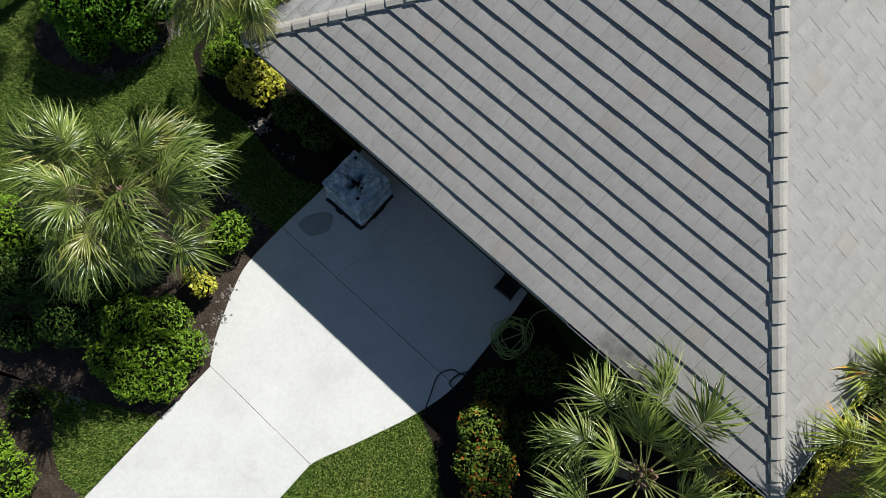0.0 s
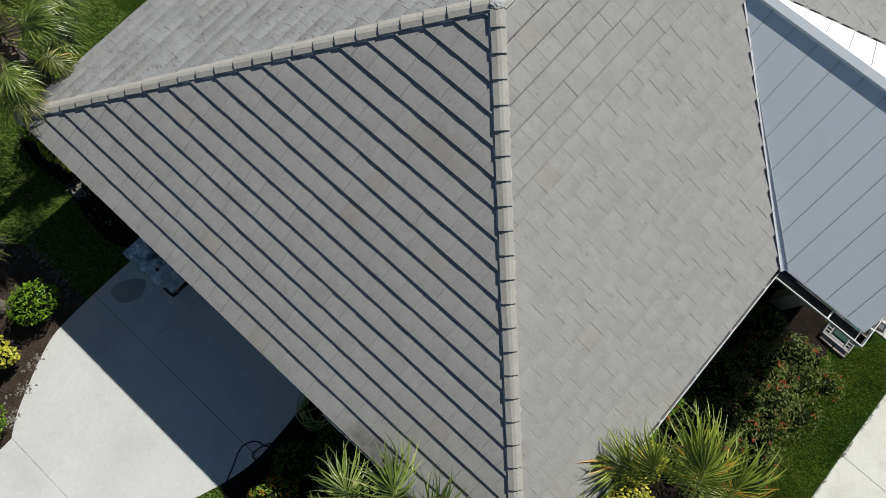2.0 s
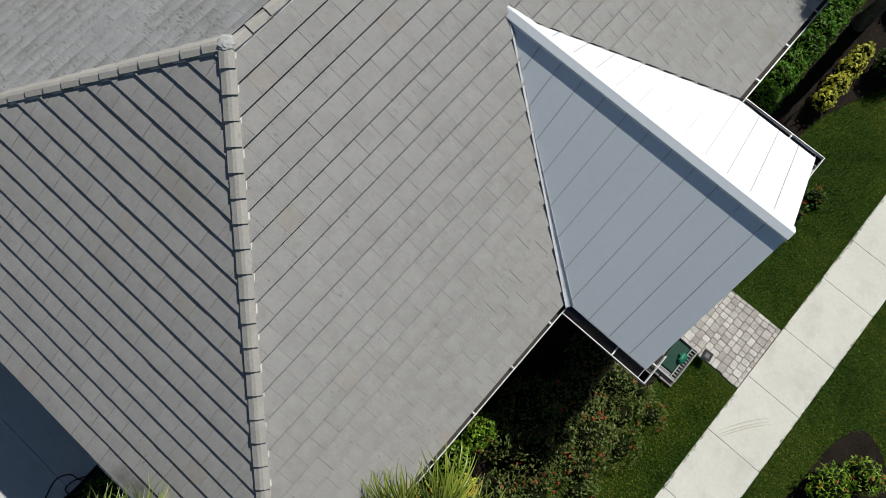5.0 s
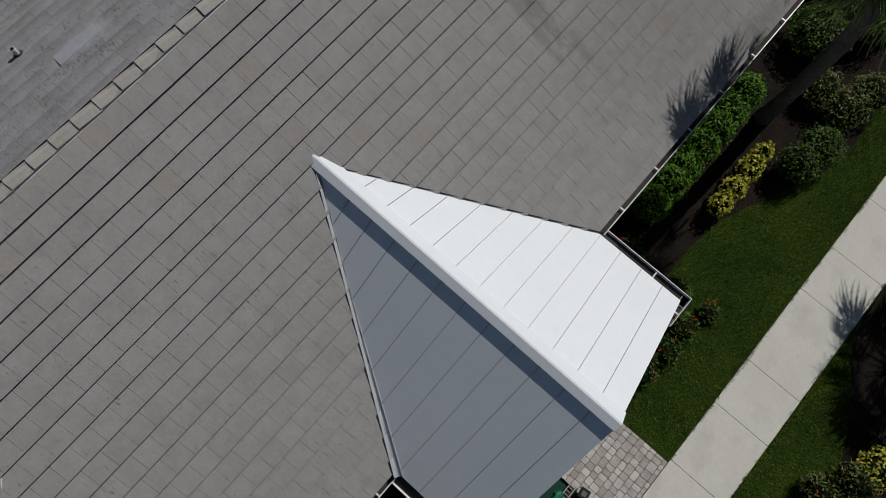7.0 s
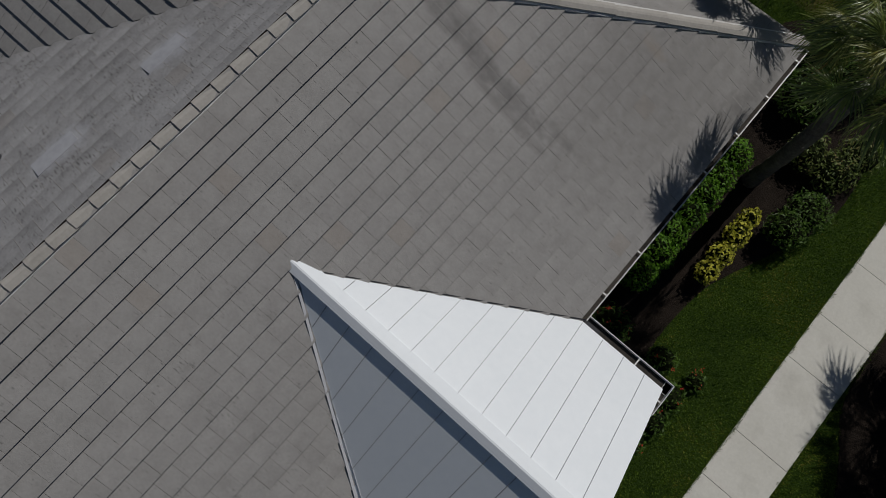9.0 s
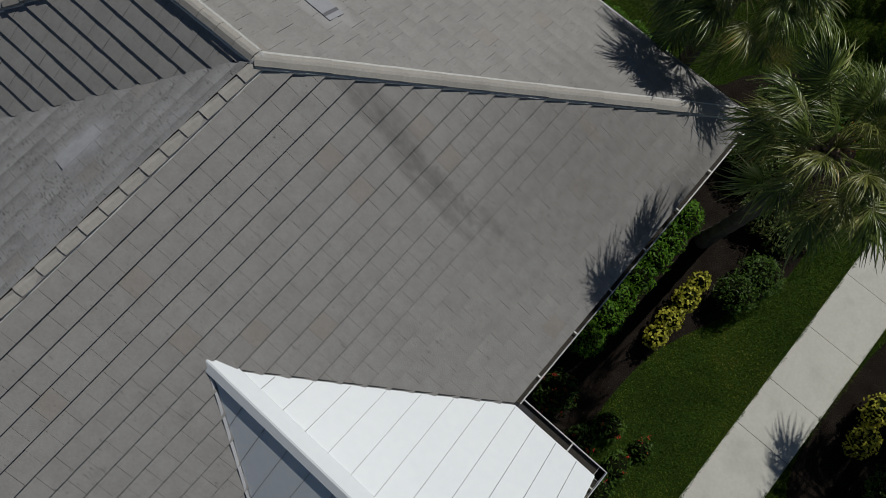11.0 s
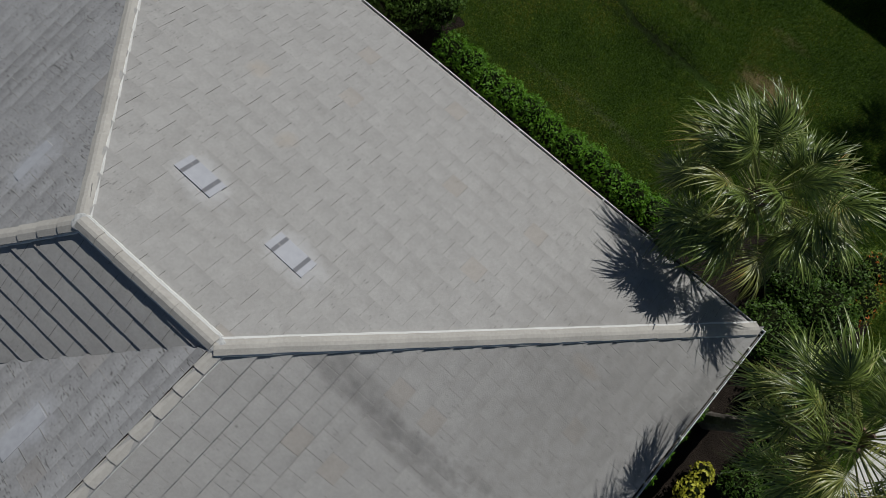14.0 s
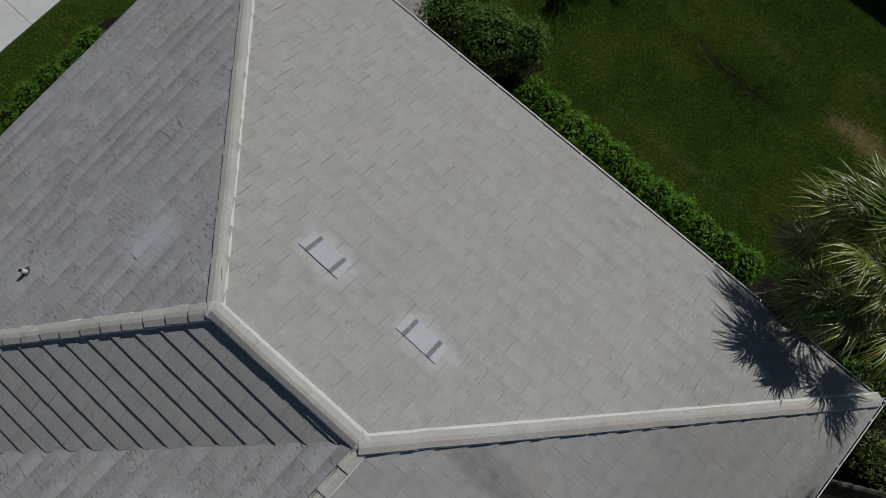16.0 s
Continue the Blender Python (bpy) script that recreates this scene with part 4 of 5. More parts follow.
def gravel(name, label, spots, seed):
    """Many small stones lying in patches (x, y, half length, half width, count)."""
    rng = random.Random(seed)
    bm = bmesh.new()
    for x, y, rx, ry, count in spots:
        for i in range(count):
            px, py, r = x + rng.gauss(0, rx * 0.5), y + rng.gauss(0, ry * 0.5), rng.uniform(0.010, 0.034)
            m = pose(px, py, 0.014 + r * 0.25, rng.uniform(-20, 20), rng.uniform(-20, 20), rng.uniform(0, 360)) @ Matrix.Diagonal((r * rng.uniform(1.0, 1.6), r, r * 0.55, 1))
            bmesh.ops.create_icosphere(bm, subdivisions=1, radius=1.0, matrix=m)
    tagged(obj(name, bm, M_ROCK), label, "gravel", kind="stuff")


gravel("gravel", "small pale stones along the shaded bed edge", ((-12.0, -2.5, 0.5, 0.2, 40), (-11.2, -2.12, 0.4, 0.16, 50), (-10.5, -2.15, 0.4, 0.16, 50)), 3)
gravel("gravel", "small pale stones in the bed by the wall", ((-11.72, -0.62, 0.22, 0.16, 110), (-11.0, -0.7, 0.4, 0.12, 8)), 4)
gravel("gravel", "grey stones along the driveway edge", ((-9.0, -4.75, 0.2, 0.25, 40), (-9.3, -4.2, 0.16, 0.3, 40), (-9.5, -3.65, 0.1, 0.3, 30), (-10.3, -7.2, 0.4, 0.25, 40)), 5)
gravel("gravel", "pale stones edging the shrub bed", ((-14.8, -1.0, 0.12, 0.5, 60), (-15.1, -2.0, 0.25, 0.25, 50), (-14.75, -0.3, 0.12, 0.3, 30)), 6)
bed([(-12.5, 19.3), (-11.3, 19.25), (-11.35, 20.6), (-12.6, 21.2), (-13.6, 20.4)], "pale stone paving behind the shrubs", M_SAND, z=0.03)

paver_path = tagged(obj("paver_path", slab([(1.1, 8.56), (3.97, 8.56), (3.97, 10.14), (1.1, 10.14)], -0.06, 0.017), M_JOINT), "tumbled grey and rose paver path from sidewalk to porch", "path", kind="structure")
# tumbled pavers in courses of three sizes, each with rounded corners
rng = random.Random(5)


def paver_mesh(w, h):
    rad, pts = 0.024, []
    for cx, cy, a0 in ((w / 2, h / 2, 0), (-w / 2, h / 2, 90), (-w / 2, -h / 2, 180), (w / 2, -h / 2, 270)):
        for a in (0, 45, 90):
            t = math.radians(a0 + a)
            pts.append((cx - math.copysign(rad + 0.004, cx) + rad * math.cos(t), cy - math.copysign(rad + 0.004, cy) + rad * math.sin(t)))
    n = len(pts)
    vs = [(x, y, -0.05) for x, y in pts] + [(x, y, -0.008) for x, y in pts] + [(x * (1 - 0.016 / w), y * (1 - 0.016 / h), 0.0) for x, y in pts]
    fs = [(k * n + i, k * n + (i + 1) % n, (k + 1) * n + (i + 1) % n, (k + 1) * n + i) for k in (0, 1) for i in range(n)] + [tuple(range(2 * n, 3 * n))]
    return mesh_of("paver", vs, fs, M_PAVER)


PAVERS = {}
x, col = 1.12, 0
while x < 3.93:
    w = min((0.14, 0.18, 0.13, 0.16)[col % 4], 3.97 - x)
    y = 8.57 - rng.uniform(0.0, 0.08)
    while y < 10.10:
        h = min(rng.choice((0.12, 0.14, 0.17, 0.20)), 10.14 - y)
        if h > 0.06 and w > 0.06:
            key = (round(w, 2), round(h, 2))
            if key not in PAVERS:
                PAVERS[key] = paver_mesh(*key)
            p = new("paver", PAVERS[key])
            p.parent = paver_path
            p.matrix_basis = pose(x + w / 2, y + h / 2, 0.026 + rng.uniform(-0.003, 0.003), rng.gauss(0, 0.5), rng.gauss(0, 0.5), rng.gauss(0, 2.0))
        y += h
    x += w
    col += 1

# ---- plants ----
def quick_mesh(name, co, faces, material):
    """A mesh from arrays: co (n, 3), faces (m, k)."""
    me = bpy.data.meshes.new(name)
    m, k = faces.shape
    me.vertices.add(len(co))
    me.vertices.foreach_set("co", co.astype(np.float32).ravel())
    me.loops.add(m * k)
    me.loops.foreach_set("vertex_index", faces.astype(np.int32).ravel())
    me.polygons.add(m)
    me.polygons.foreach_set("loop_start", np.arange(0, m * k, k, dtype=np.int32))
    me.update(calc_edges=True)
    me.materials.append(material)
    return me


def fan_leaf(seed, material, n=62, length=0.60, stalk=0.86, spread=125, droop=1.0):
    """A fan-palm leaf along +x: pleated fingers joined near an arched midrib, then free, narrow, curling and hanging at their tips."""
    rng = np.random.default_rng(seed)
    co, fs = [], []
    for i in range(n):
        a = math.radians(-spread + 2 * spread * i / (n - 1)) + rng.normal(0, 0.03)
        ln = length * (0.66 + 0.34 * math.cos(a * 0.75)) * rng.uniform(0.72, 1.12)
        along = 0.20 * max(0.0, math.cos(a * 0.8))
        sag = droop * rng.uniform(0.2, 1.3) * (0.75 + 0.45 * abs(math.sin(a)))
        curl = rng.normal(0, 0.20)
        lift = rng.normal(0, 0.03) - 0.05 * (1 - math.cos(a))
        wmax = 2 * math.radians(spread) / n * 0.33 * ln
        base_z = -0.55 * along * along
        cols = []
        for t in (0.0, 0.2, 0.4, 0.58, 0.74, 0.88, 1.0):
            r = ln * t
            hang = max(0.0, t - 0.30)
            w = wmax * (0.25 + 0.75 * t / 0.40) if t <= 0.40 else wmax * (1 - ((t - 0.40) / 0.60) ** 1.2) + 0.0012
            ang = a + curl * hang * hang * 1.6
            reach = r * (1 - 0.20 * sag * hang)
            px, py = stalk + along + reach * math.cos(ang), reach * math.sin(ang)
            pz = base_z + lift * t - sag * ln * hang ** 1.9 * 1.35 - 0.10 * (along + r * math.cos(a)) ** 2 + 0.03 * (i % 2 - 0.5) * (t < 0.5)
            sx, sy = -math.sin(ang) * w, math.cos(ang) * w
            cols.append(((px - sx, py - sy, pz), (px, py, pz - w * 0.75), (px + sx, py + sy, pz)))
        k = len(co)
        for c in cols:
            co += c
        for j in range(len(cols) - 1):
            for m in range(2):
                b = k + 3 * j + m
                fs.append((b, b + 1, b + 4, b + 3))
    return quick_mesh("frond", np.array(co), np.array(fs), material)


LEAVES = [fan_leaf(s, M_PALM) for s in (1, 2, 3, 4, 5)] + [fan_leaf(6, M_PALM_Y), fan_leaf(7, M_PALM_Y, spread=95)]
LONG_LEAVES = [fan_leaf(s, M_PALM, 60, 0.62, 0.98, 112, 0.6) for s in (11, 12, 13)] + [fan_leaf(14, M_PALM_Y, 56, 0.62, 0.98, 108, 0.6)]
GOLD_LEAVES = [fan_leaf(s, M_PALM_G, 60, 0.62, 0.92, 112, 0.6) for s in (21, 22, 23)]
sb = tube(bmesh.new(), [(0.03, 0, 0.0), (0.25, 0, 0.012), (0.5, 0, 0.01), (0.90, 0, -0.01)], 0.018, 6, 0.45)
STALK = bpy.data.meshes.new("stalk")
sb.to_mesh(STALK)
sb.free()
STALK.materials.append(M_STALK)


def palm(x, y, top, radius, count, seed, label, yellow=0.1, lean=(0, 0), low=-38, high=72, long=False, golden=False):
    """A fan palm: ringed trunk, old leaf bases under the crown, and the fronds."""
    rng = random.Random(seed)
    p = thing("fan_palm", label, "palm tree", pose(x, y, 0.0), group="fan palms")
    bm = bmesh.new()
    rings = []
    n = 26
    for i in range(n + 1):
        t = i / n
        z = t * (top - 0.12)
        r = 0.165 - 0.03 * t + (0.03 * (1 - t * 8) if t < 0.125 else 0) + (0.010 if i % 2 else -0.006)
        cx, cy = lean[0] * t * t, lean[1] * t * t
        rings.append([bm.verts.new((cx + math.cos(k * math.pi / 7) * r * rng.uniform(0.95, 1.05), cy + math.sin(k * math.pi / 7) * r * rng.uniform(0.95, 1.05), z)) for k in range(14)])
    for q, r in zip(rings, rings[1:]):
        for k in range(14):
            bm.faces.new((q[k], q[(k + 1) % 14], r[(k + 1) % 14], r[k]))
    bm.faces.new(rings[-1])
    part("trunk", bm, M_TRUNK, p, "ringed grey-brown trunk")
    bm = bmesh.new()
    for i in range(26):
        az, h = i * 2.4, top - 0.55 + 0.62 * i / 26
        r0, r1 = 0.12, 0.24 - 0.10 * i / 26
        d = Vector((math.cos(az), math.sin(az), 0))
        s = Vector((-d.y, d.x, 0))
        c = Vector((lean[0], lean[1], 0))
        vs = [bm.verts.new(c + d * r + s * w + Vector((0, 0, h + z))) for r, w, z in ((r0, -0.06, 0), (r0, 0.06, 0), (r1, 0.022, 0.16), (r1, -0.022, 0.16), (r0 - 0.04, -0.05, 0.02), (r0 - 0.04, 0.05, 0.02), (r1 - 0.03, 0.018, 0.17), (r1 - 0.03, -0.018, 0.17))]
        for f in ((0, 1, 2, 3), (7, 6, 5, 4), (0, 4, 5, 1), (1, 5, 6, 2), (2, 6, 7, 3), (3, 7, 4, 0)):
            bm.faces.new([vs[j] for j in f])
    bmesh.ops.recalc_face_normals(bm, faces=bm.faces[:])
    part("crown_base", bm, M_BOOT, p, "brown fibrous old leaf bases")
    size = radius / 1.5
    for i in range(count):
        t = (i + 0.5) / count
        elev = high + (low - high) * t ** 0.85 + rng.gauss(0, 14)
        az = i * 137.5 + rng.gauss(0, 20)
        s = size * rng.uniform(0.78, 1.12) * (0.82 if elev > 55 else 1.0)
        tinted = rng.random() < yellow
        me = LEAVES[5 + rng.randrange(2)] if tinted else LEAVES[rng.randrange(5)]
        if long:
            me = LONG_LEAVES[3] if tinted else LONG_LEAVES[rng.randrange(3)]
        if golden:
            me = GOLD_LEAVES[rng.randrange(3)]
        m = Matrix.Translation((lean[0], lean[1], top + 0.04 - 0.28 * t)) @ Matrix.Rotation(math.radians(az), 4, "Z") @ Matrix.Rotation(math.radians(-elev), 4, "Y") @ Matrix.Rotation(rng.gauss(0, 0.42), 4, "X") @ Matrix.Scale(s, 4)
        f = new("frond", me)
        f.parent = p
        f.matrix_basis = m
        k = new("stalk", STALK)
        k.parent = f
        if long:
            k.matrix_basis = Matrix.Diagonal((1.25, 0.8, 0.8, 1))
    return p


def leaf_cloud(lumps, size, density, rng, spread=0.26, elong=2.2, flat=0.5):
    """Small folded leaves over a set of ellipsoids (x, y, z, rx, ry, rz): arrays for quick_mesh."""
    pts, nrm = [], []
    for (x, y, z, rx, ry, rz) in lumps:
        area = 4 * math.pi * ((rx * ry) ** 1.6 / 3 + (rx * rz) ** 1.6 / 3 + (ry * rz) ** 1.6 / 3) ** (1 / 1.6)
        n = int(area * density)
        d = rng.normal(size=(n, 3))
        d /= np.linalg.norm(d, axis=1)[:, None]
        d = d[d[:, 2] > -0.35]
        r = 1 - spread * rng.random(len(d)) ** 1.6
        r *= 1 + 0.09 * np.sin(d[:, 0] * 7 + x * 5) * np.sin(d[:, 1] * 8 + y * 3) + 0.06 * np.sin(d[:, 2] * 11 + x)
        pts.append(np.array((x, y, z)) + d * r[:, None] * np.array((rx, ry, rz)))
        q = d / np.array((rx, ry, rz))
        nrm.append(q / np.linalg.norm(q, axis=1)[:, None])
    p, q = np.concatenate(pts), np.concatenate(nrm)
    keep = p[:, 2] > 0.03
    p, q = p[keep], q[keep]
    n = len(p)
    q = q * (1 - flat) + np.array((0, 0, flat)) + rng.normal(scale=0.42, size=(n, 3))
    q /= np.linalg.norm(q, axis=1)[:, None]
    a = np.cross(q, rng.normal(size=(n, 3)))
    a /= np.linalg.norm(a, axis=1)[:, None]
    b = np.cross(q, a)
    s = (size * rng.uniform(0.65, 1.25, n))[:, None]
    co = np.empty((n, 4, 3))
    co[:, 0] = p - a * s * 0.5
    co[:, 1] = p + b * s / elong * 0.5 + q * s * 0.06
    co[:, 2] = p + a * s * 0.5 - q * s * 0.10
    co[:, 3] = p - b * s / elong * 0.5 + q * s * 0.06
    return co.reshape(-1, 3), np.arange(4 * n).reshape(n, 4)


def shrub(label, lumps, material, seed, size=0.085, density=430, name="shrub", category="shrub", group="", elong=2.7, flowers=0, petal=None, core=0.74):
    """lumps in world metres: x, y, z of the middle and three half sizes."""
    rng = np.random.default_rng(seed)
    x0, y0 = lumps[0][0], lumps[0][1]
    own = [(x - x0, y - y0, z, a, b, c) for x, y, z, a, b, c in lumps]
    s = thing(name, label, category, pose(x0, y0, 0.0), group=group)
    co, fs = leaf_cloud(own, size, density, rng, elong=elong)
    f = new("foliage", quick_mesh("foliage", co, fs, material))
    f.parent = s
    tagged(f, kind="stuff")
    # near-black lumps fill the plant; its inner shade is their colour
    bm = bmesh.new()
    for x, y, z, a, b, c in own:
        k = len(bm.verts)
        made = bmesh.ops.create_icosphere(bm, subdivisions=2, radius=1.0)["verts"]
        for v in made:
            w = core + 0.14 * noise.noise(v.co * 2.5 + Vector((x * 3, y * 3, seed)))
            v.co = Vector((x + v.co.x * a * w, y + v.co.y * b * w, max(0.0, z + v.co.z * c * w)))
    tagged(part("core", bm, M_CORE, s, "solid dark core with the inner shade in its colour"), kind="stuff")
    if flowers:
        n = flowers
        idx = rng.choice(len(fs), n, replace=False)
        mid = co.reshape(-1, 4, 3)[idx].mean(1) + np.array((0, 0, 0.03))
        cc, ff = [], []
        for c in mid:
            for k in range(5):
                d = rng.normal(size=3)
                d /= np.linalg.norm(d)
                e = np.cross(d, (0.3, 0.2, 1.0))
                b = len(cc)
                j = c + rng.normal(scale=0.02, size=3)
                cc += [j, j + d * 0.026 + e * 0.011, j + d * 0.044, j + d * 0.026 - e * 0.011]
                ff.append((b, b + 1, b + 2, b + 3))
        o = new("flowers", quick_mesh("flowers", np.array(cc), np.array(ff), petal or M_FLOWER))
        o.parent = s
        tagged(o, "small red flower heads", kind="stuff")
    return s


palm(-10.92, -3.42, 3.2, 1.72, 46, 21, "full green fan palm in the mulch bed by the driveway", 0.12)
palm(-12.55, 0.75, 3.6, 1.6, 34, 22, "green fan palm beside the house corner", 0.2)
palm(-1.72, -1.07, 2.85, 1.85, 26, 23, "young fan palm against the front gutter", 0.08, low=-12, high=66, long=True)
palm(1.05, 2.1, 3.3, 1.75, 32, 24, "fan palm with orange-tipped fronds at the house corner", 0.22, low=-15, high=74, long=True, golden=True)
palm(-1.66, 19.70, 4.1, 1.68, 58, 25, "dense silvery green fan palm on the back lawn edge", 0.1)
palm(1.17, 17.40, 5.3, 1.45, 46, 26, "tall fan palm beside the gutter and the sidewalk", 0.25, (-0.35, -0.20), low=-16)
palm(6.35, 18.4, 3.9, 1.65, 34, 27, "fan palm beyond the sidewalk", 0.2)
# the next two stand out of view, added for shadows on the back lawn
palm(-9.3, 27.8, 3.7, 1.6, 20, 28, "unseen fan palm added to shade the far side of the back lawn", 0.1)
palm(1.1, 28.6, 3.9, 1.7, 24, 29, "unseen fan palm by the neighbouring house, added to shade the back lawn", 0.1)
palm(-18.0, 0.6, 3.6, 1.7, 24, 30, "fan palm at the far end of the side lawn", 0.1)

shrub("large dense dark green rounded shrub", [(-15.45, -0.9, 1.1, 0.85, 0.9, 1.15), (-16.0, -1.5, 1.0, 0.7, 0.6, 1.0), (-15.05, -0.2, 1.0, 0.6, 0.6, 0.95), (-16.5, -0.5, 1.3, 0.8, 0.8, 1.3), (-14.95, -0.95, 0.7, 0.45, 0.5, 0.75), (-15.5, -1.85, 0.7, 0.5, 0.4, 0.7), (-15.2, -0.6, 1.75, 0.45, 0.4, 0.45), (-15.9, -1.1, 1.7, 0.4, 0.5, 0.45), (-15.75, -0.3, 1.6, 0.5, 0.4, 0.5)], M_BUSH_MID, 31)
shrub("bright green clipped shrub by the house corner", [(-13.15, -0.05, 0.5, 0.45, 0.5, 0.5), (-13.3, 0.5, 0.5, 0.5, 0.5, 0.5)], M_BUSH, 32)
shrub("yellow variegated shrub in mulch", [(-12.35, 0.05, 0.55, 0.42, 0.42, 0.44), (-12.02, -0.15, 0.45, 0.3, 0.3, 0.38), (-12.5, -0.3, 0.4, 0.3, 0.25, 0.35), (-12.0, 0.2, 0.4, 0.28, 0.3, 0.36)], M_BUSH_YEL, 33, 0.10, 300, group="yellow shrubs", elong=1.9)
shrub("dark green shrub in the eave shade", [(-11.2, 0.05, 0.45, 0.45, 0.45, 0.5), (-10.5, 0.05, 0.45, 0.45, 0.4, 0.5)], M_BUSH_DK, 34)
shrub("bright green rounded shrub under the palm", [(-10.25, -2.75, 0.45, 0.42, 0.50, 0.48)], M_BUSH, 35)
shrub("yellow variegated shrub by the driveway", [(-9.85, -3.85, 0.4, 0.22, 0.25, 0.35), (-10.15, -3.85, 0.35, 0.25, 0.22, 0.3)], M_BUSH_YEL, 36, 0.10, 320, group="yellow shrubs", elong=1.9)
shrub("large bright green mounded shrub by the driveway", [(-9.5, -5.3, 0.55, 0.52, 0.58, 0.60), (-9.15, -4.92, 0.42, 0.40, 0.42, 0.42), (-9.08, -5.62, 0.42, 0.42, 0.45, 0.44), (-9.85, -4.8, 0.52, 0.5, 0.45, 0.55), (-9.55, -6.02, 0.45, 0.5, 0.42, 0.48), (-10.35, -5.3, 0.5, 0.55, 0.55, 0.58), (-10.15, -6.1, 0.4, 0.5, 0.38, 0.42), (-9.3, -5.05, 0.75, 0.3, 0.3, 0.3), (-9.75, -5.6, 0.8, 0.32, 0.32, 0.28), (-10.1, -5.7, 0.62, 0.35, 0.3, 0.35)], M_BUSH, 37)
shrub("deep green shrub mass in palm shade", [(-11.3, -5.9, 0.6, 0.75, 0.7, 0.65), (-12.2, -5.6, 0.7, 0.8, 0.8, 0.7), (-11.3, -5.0, 0.5, 0.7, 0.6, 0.55), (-12.9, -6.3, 0.7, 0.8, 0.7, 0.7), (-11.9, -6.9, 0.4, 0.5, 0.4, 0.4)], M_BUSH_DK, 38)
shrub("bright green shrub at the bed's edge", [(-13.2, -5.3, 0.8, 0.6, 0.7, 0.75), (-13.8, -6.1, 0.7, 0.6, 0.7, 0.7)], M_BUSH, 39)
shrub("low green shrubs beside the lawn", [(-9.95, -8.85, 0.4, 0.55, 0.55, 0.45), (-9.6, -9.5, 0.4, 0.6, 0.6, 0.45), (-10.7, -8.75, 0.4, 0.6, 0.5, 0.42)], M_BUSH, 40, 0.085)
shrub("sparse olive shrub in mulch", [(-10.75, -7.75, 0.35, 0.35, 0.3, 0.35)], M_BUSH_DK, 41, 0.08, 160)
shrub("green and red croton shrub by the driveway", [(-3.9, -2.15, 0.6, 0.45, 0.5, 0.6), (-3.3, -2.55, 0.6, 0.5, 0.5, 0.6), (-3.0, -3.0, 0.55, 0.45, 0.45, 0.55), (-3.55, -2.75, 0.5, 0.4, 0.4, 0.5)], M_BUSH_RED, 42, 0.09, 360)
shrub("dark shrub in the eave shade", [(-4.15, -1.45, 0.3, 0.4, 0.45, 0.35), (-3.7, -0.6, 0.35, 0.5, 0.5, 0.4), (-2.9, -1.6, 0.4, 0.6, 0.5, 0.45)], M_BUSH_DK, 43)
shrub("yellow-green shrub under the gutter", [(1.05, 1.2, 0.5, 0.5, 0.6, 0.5), (1.3, 2.2, 0.45, 0.55, 0.6, 0.5), (0.9, 3.1, 0.45, 0.4, 0.5, 0.45), (0.6, 0.2, 0.5, 0.5, 0.5, 0.5)], M_BUSH_YEL, 44, 0.085, 330, group="yellow shrubs", elong=1.9)
shrub("bright green shrub along the east gutter", [(0.45, 3.6, 0.55, 0.3, 0.45, 0.45), (0.5, 4.3, 0.5, 0.3, 0.4, 0.45)], M_BUSH, 45)
shrub("straggly dark shrub with red flowers", [(0.95, 5.3, 0.5, 0.65, 0.7, 0.5), (1.5, 6.1, 0.45, 0.6, 0.55, 0.45), (1.65, 4.7, 0.4, 0.55, 0.6, 0.4), (0.7, 4.4, 0.4, 0.5, 0.5, 0.4), (2.2, 5.7, 0.35, 0.5, 0.6, 0.35), (1.2, 6.9, 0.35, 0.5, 0.45, 0.4), (1.95, 6.9, 0.3, 0.45, 0.4, 0.35), (1.6, 3.7, 0.3, 0.5, 0.5, 0.32), (1.1, 5.8, 0.8, 0.3, 0.35, 0.3), (1.7, 5.3, 0.75, 0.3, 0.3, 0.3)], M_OLIVE, 46, 0.078, 270, flowers=60, core=0.5)
shrub("low straggly green plants with red flowers beside the lawn", [(2.45, 6.5, 0.2, 0.45, 0.5, 0.25), (2.5, 5.2, 0.2, 0.45, 0.6, 0.25), (2.1, 4.1, 0.2, 0.5, 0.5, 0.25), (2.85, 6.0, 0.16, 0.4, 0.5, 0.22), (2.75, 4.7, 0.18, 0.4, 0.5, 0.24), (2.35, 7.1, 0.16, 0.45, 0.3, 0.2), (2.95, 6.9, 0.12, 0.35, 0.35, 0.16), (2.5, 3.4, 0.2, 0.5, 0.5, 0.26), (2.05, 6.2, 0.3, 0.4, 0.4, 0.3), (2.0, 5.0, 0.32, 0.4, 0.5, 0.3)], M_OLIVE, 47, 0.075, 250, flowers=46, core=0.45)
shrub("olive shrub in the shade of the tall palm", [(2.35, 18.5, 0.42, 0.5, 0.55, 0.42), (2.6, 19.2, 0.42, 0.5, 0.5, 0.42), (1.7, 18.6, 0.35, 0.45, 0.5, 0.36)], M_OLIVE, 64, 0.08, 300)
